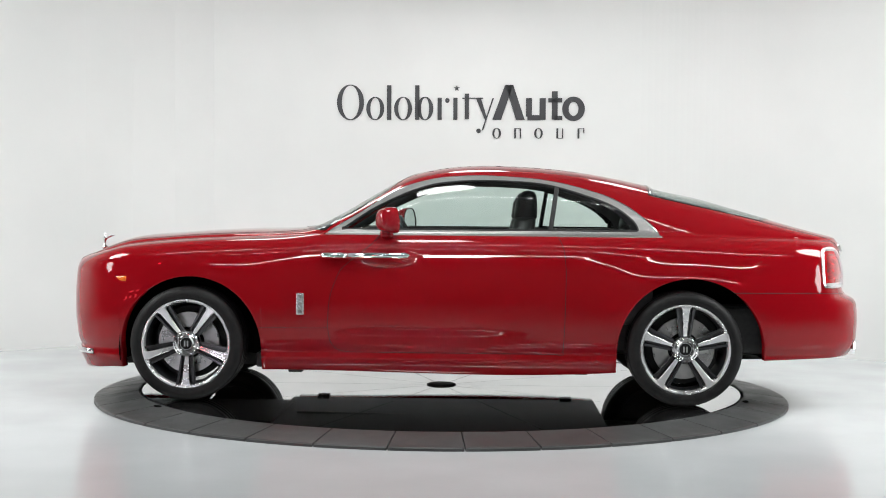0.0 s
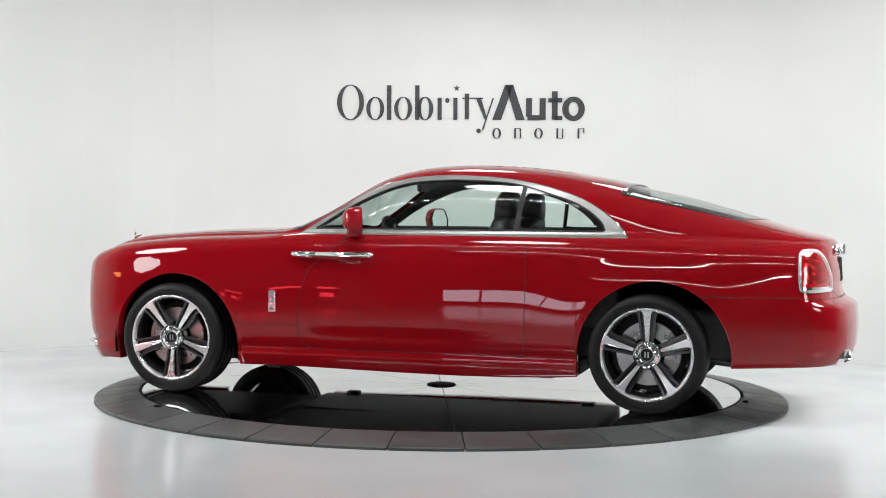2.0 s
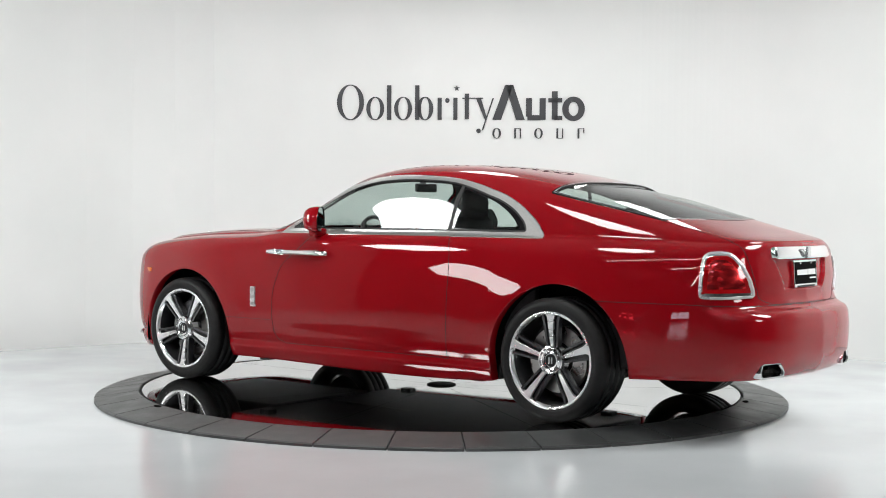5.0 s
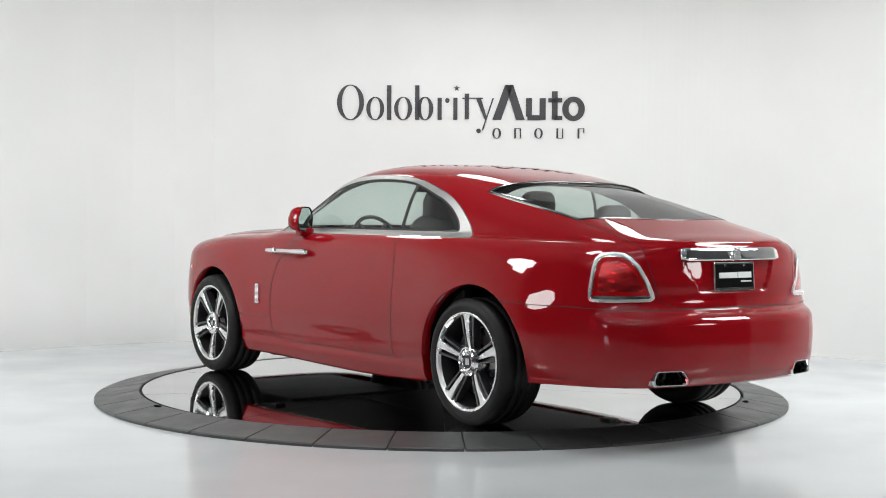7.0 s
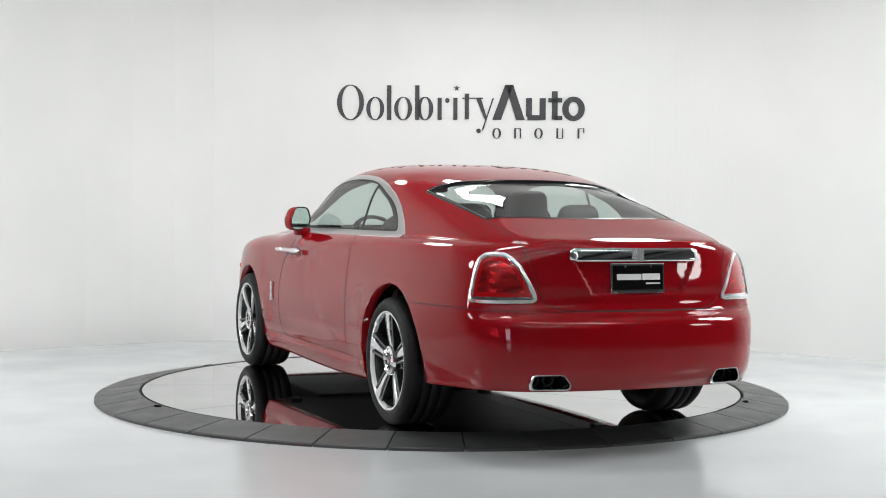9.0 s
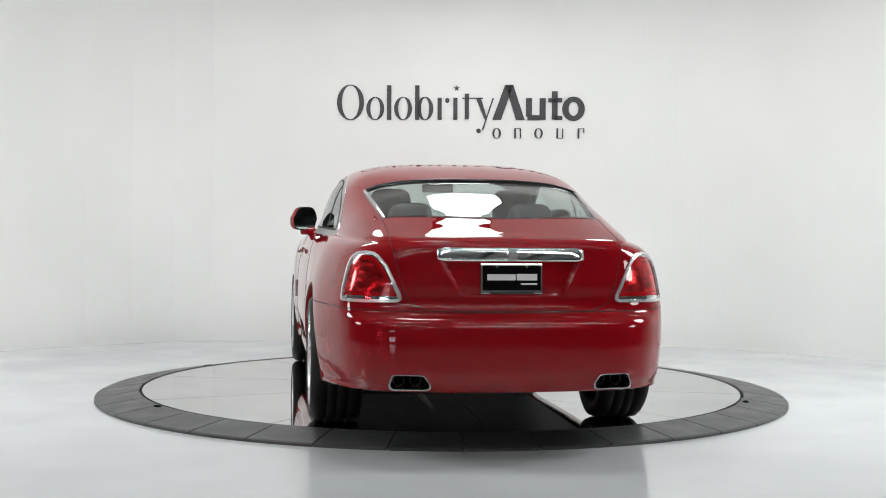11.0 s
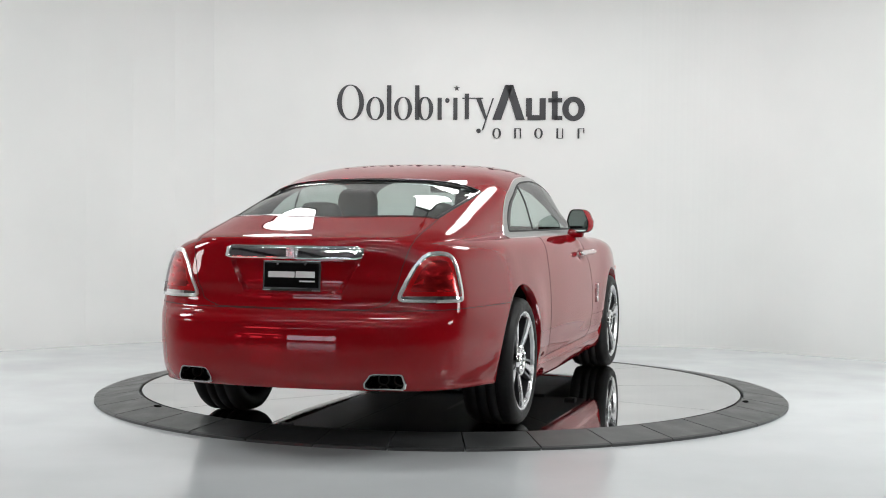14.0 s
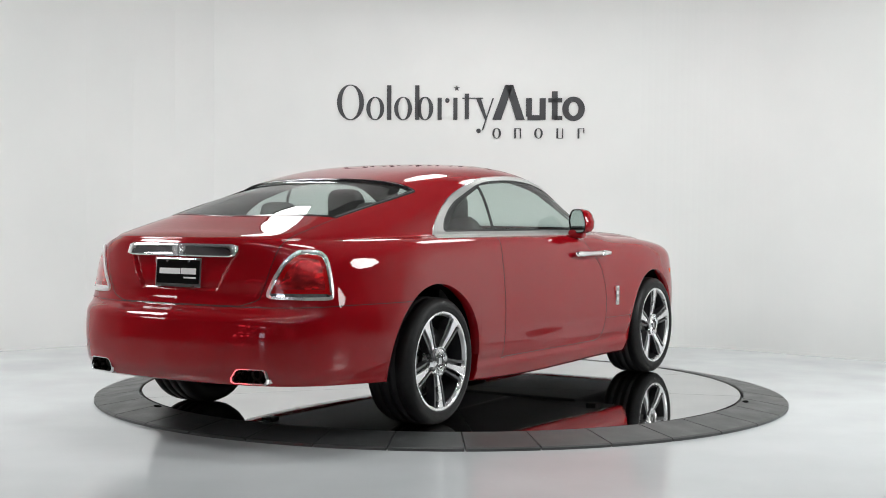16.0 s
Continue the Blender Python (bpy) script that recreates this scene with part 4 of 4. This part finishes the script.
    part("bumper_bar", bm, CHROME, root, "chrome strip on the front bumper", True)
    bm = bmesh.new()
    lathe(bm, [(0.001, 0.91), (0.022, 0.92), (0.022, 0.938), (0.007, 0.945), (0.006, 0.965), (0.014, 0.98), (0.010, 1.0), (0.006, 1.012), (0.009, 1.02), (0.001, 1.028)], 16, "Z")
    tube(bm, [(0.0, 0, 0.985), (0.035, 0.02, 1.005), (0.06, 0.03, 1.008)], [0.008, 0.006, 0.002], 8)
    tube(bm, [(0.0, 0, 0.985), (0.035, -0.02, 1.005), (0.06, -0.03, 1.008)], [0.008, 0.006, 0.002], 8)
    bmesh.ops.transform(bm, matrix=Matrix.Translation((-2.352, 0, 0.006)), verts=bm.verts)
    part("hood_ornament", bm, CHROME, root, "small chrome hood ornament", True)

    # tail
    bm = bmesh.new()
    n = 24
    rows = []
    for k in range(n + 1):
        y = -0.37 + 0.74 * k / n
        x = 2.640 - 0.12 * y * y
        tip = 1.0 if 0 < k < n else 0.75
        rows.append([bm.verts.new((x + dx, y, 0.985 + dz * tip)) for dx, dz in ((-0.05, 0.036), (-0.006, 0.036), (-0.001, 0.033), (0.004, 0.018), (0.009, 0.0), (0.014, -0.018), (0.0165, -0.029), (0.013, -0.032), (-0.05, -0.032))])
    for a, b in zip(rows, rows[1:]):
        for j in range(8):
            bm.faces.new((a[j], a[j + 1], b[j + 1], b[j]))
    bm.faces.new(rows[0])
    bm.faces.new(rows[-1][::-1])
    bmesh.ops.recalc_face_normals(bm, faces=bm.faces)
    finisher = part("trunk_bar", bm, CHROME, root, "wide chrome bar above the plate", True)
    bm = bmesh.new()
    box(bm, 2.655, 2.674, -0.022, 0.022, 0.955, 1.018, 0.004)
    part("bar_badge", bm, ALLOY, finisher, "small square badge")
    tilt = Matrix.Translation((2.654, 0, 0.867)) @ Matrix.Rotation(radians(-4), 4, "Y")
    bm = bmesh.new()
    box(bm, -0.03, -0.002, -0.158, 0.158, -0.077, 0.077, 0.006, tilt)
    plate = part("number_plate", bm, CHROME, root, "black dealer plate with pale bars in a chrome frame")
    bm = bmesh.new()
    box(bm, -0.006, 0.001, -0.147, 0.147, -0.058, 0.066, 0.003, tilt)
    part("plate_face", bm, ARCH, plate, "black plate face")
    for y0, y1, z0, z1 in ((-0.125, 0.018, -0.008, 0.022), (0.024, 0.128, -0.008, 0.024), (0.045, 0.128, -0.030, -0.022)):
        bm = bmesh.new()
        box(bm, 0.0005, 0.003, y0, y1, z0, z1, 0.0005, tilt)
        part("plate_bar", bm, PALE, plate, "pale bar of lettering")
    bm = bmesh.new()
    box(bm, 0.0, 0.004, -0.11, 0.11, -0.075, -0.066, 0.001, tilt)
    part("frame_bar", bm, MATT, plate)
    for y in (-0.075, 0.075):
        bm = bmesh.new()
        lathe(bm, [(0.001, 0.004), (0.006, 0.004), (0.008, 0.0)], 12)
        bmesh.ops.transform(bm, matrix=tilt @ Matrix.Translation((0, y, 0.060)) @ Matrix.Rotation(radians(-90), 4, "Z"), verts=bm.verts)
        part("screw", bm, CHROME, plate)
    return root


# ---- wall sign ----
def sign():
    """A dealer's mark on the back wall, in plain rings, stems and wedges."""
    root = tagged(new("wall_sign"), "charcoal dealer mark of thin and bold shapes on the wall", "wall sign")
    root.matrix_basis = SIGN_AT
    u = 0.00535 / 3

    def put(bm, name):
        for v in bm.verts:
            v.co = Vector(((v.co.x - 51) * u, v.co.y, -(v.co.z - 60) * u))
        bmesh.ops.recalc_face_normals(bm, faces=bm.faces)
        part(name, bm, SIGN, root)

    def solid(name, pts):
        bm = bmesh.new()
        a = [bm.verts.new((x, -0.004, z)) for x, z in pts]
        b = [bm.verts.new((x, 0.0, z)) for x, z in pts]
        bm.faces.new(a)
        bm.faces.new(b[::-1])
        for k in range(len(a)):
            bm.faces.new((a[k], a[(k + 1) % len(a)], b[(k + 1) % len(a)], b[k]))
        put(bm, name)

    def ring(name, x0, x1, z0, z1, wide, thin, n=40):
        bm = bmesh.new()
        cx, cz, rx, rz = (x0 + x1) / 2, (z0 + z1) / 2, (x1 - x0) / 2, (z1 - z0) / 2
        loops = []
        for dy in (-0.004, 0.0):
            for k in (0, 1):
                loops.append([bm.verts.new((cx + (rx - k * wide) * math.cos(2 * math.pi * i / n), dy, cz + (rz - k * thin) * math.sin(2 * math.pi * i / n))) for i in range(n)])
        for a, b in ((0, 1), (0, 2), (1, 3), (2, 3)):
            for i in range(n):
                j = (i + 1) % n
                bm.faces.new((loops[a][i], loops[a][j], loops[b][j], loops[b][i]))
        put(bm, name)

    def stem(x0, x1, z0, z1):
        solid("stem", [(x0, z0), (x1, z0), (x1, z1), (x0, z1)])

    ring("ring", 50, 195, 60, 250, 26, 5)
    ring("ring", 207, 303, 125, 250, 22, 5)
    stem(318, 341, 64, 248)
    ring("ring", 356, 452, 125, 250, 22, 5)
    stem(468, 491, 64, 248)
    ring("ring", 478, 565, 125, 250, 22, 5)
    stem(588, 610, 130, 248)
    ring("dot", 628, 652, 132, 158, 11, 12, 16)
    stem(672, 694, 130, 248)
    solid("star", [(690 + (17 if k % 2 == 0 else 7) * math.sin(math.pi * k / 5), 80 - (17 if k % 2 == 0 else 7) * math.cos(math.pi * k / 5)) for k in range(10)])
    stem(733, 755, 108, 244)
    stem(718, 830, 130, 136)
    solid("wedge", [(792, 132), (818, 132), (852, 238), (840, 248)])
    solid("wedge", [(880, 132), (888, 132), (832, 300), (822, 306)])
    ring("dot", 794, 820, 294, 318, 12, 11, 16)
    solid("wedge", [(946, 62), (990, 62), (926, 248), (880, 248)])
    solid("wedge", [(946, 62), (990, 62), (1052, 248), (1006, 248)])
    stem(1058, 1090, 132, 230)
    stem(1130, 1163, 132, 248)
    stem(1066, 1136, 222, 250)
    stem(1195, 1226, 96, 246)
    stem(1176, 1250, 132, 155)
    stem(1206, 1250, 226, 248)
    ring("ring", 1250, 1370, 124, 254, 34, 28)
    for k, x in enumerate((880, 992, 1102, 1216, 1328)):
        if k in (0, 2):
            ring("ring", x, x + 46, 290, 347, 11, 3, 24)
        else:
            stem(x + 4, x + 14, 292, 346)
            stem(x + 14, x + 40, 292 if k != 3 else 343, 295 if k != 3 else 346)
            stem(x + 34, x + 40, 292, 318 if k == 4 else 346)


studio()
for x, y, size in ((-1.75, 2.15, 0.8), (0.2, 2.25, 0.9), (2.0, 1.8, 0.9)):
    softbox((x, y, 3.65), (x * 0.7, y - 1.2, 0), size, SOFT_LOW)
softbox((-0.35, -1.9, 3.7), (-0.2, 0, 0), 1.0, SOFT)
# side pair out of view, added as general fill for walls and car
softbox((-4.4, -1.6, 3.1), (-2.0, 0.8, 0.0), 1.36, SOFT)
softbox((4.4, -1.6, 3.1), (2.0, 0.8, 0.0), 1.66, SOFT)
red_panel((-7.8, -9.1, 1.0), (-0.5, -1.2, 0.5))
softbox((-6.3, -3.2, 2.1), (-1.0, -0.5, 0.8), 1.1, SOFT_STAND, True)
softbox((6.1, -3.9, 2.0), (1.0, -0.5, 0.8), 1.1, SOFT_STAND, True)
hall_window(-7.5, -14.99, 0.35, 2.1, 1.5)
for k in range(3):
    tube_light(0.5, -4.6 - 3.6 * k, 4.7, 10.0)
table = turntable()
ramp_ring()
coupe = car()
sign()


def motions():
    rows, rows_car = [], []
    for t, a in TURNS:
        rows.append((t, pose(0, 0, 0, 0, 0, -a)))
        rows_car.append((t, pose(0, 0, 0, 0, 0, -a) @ pose(0, -0.022, 0)))
    walk(table, rows)
    walk(coupe, rows_car)


motions()
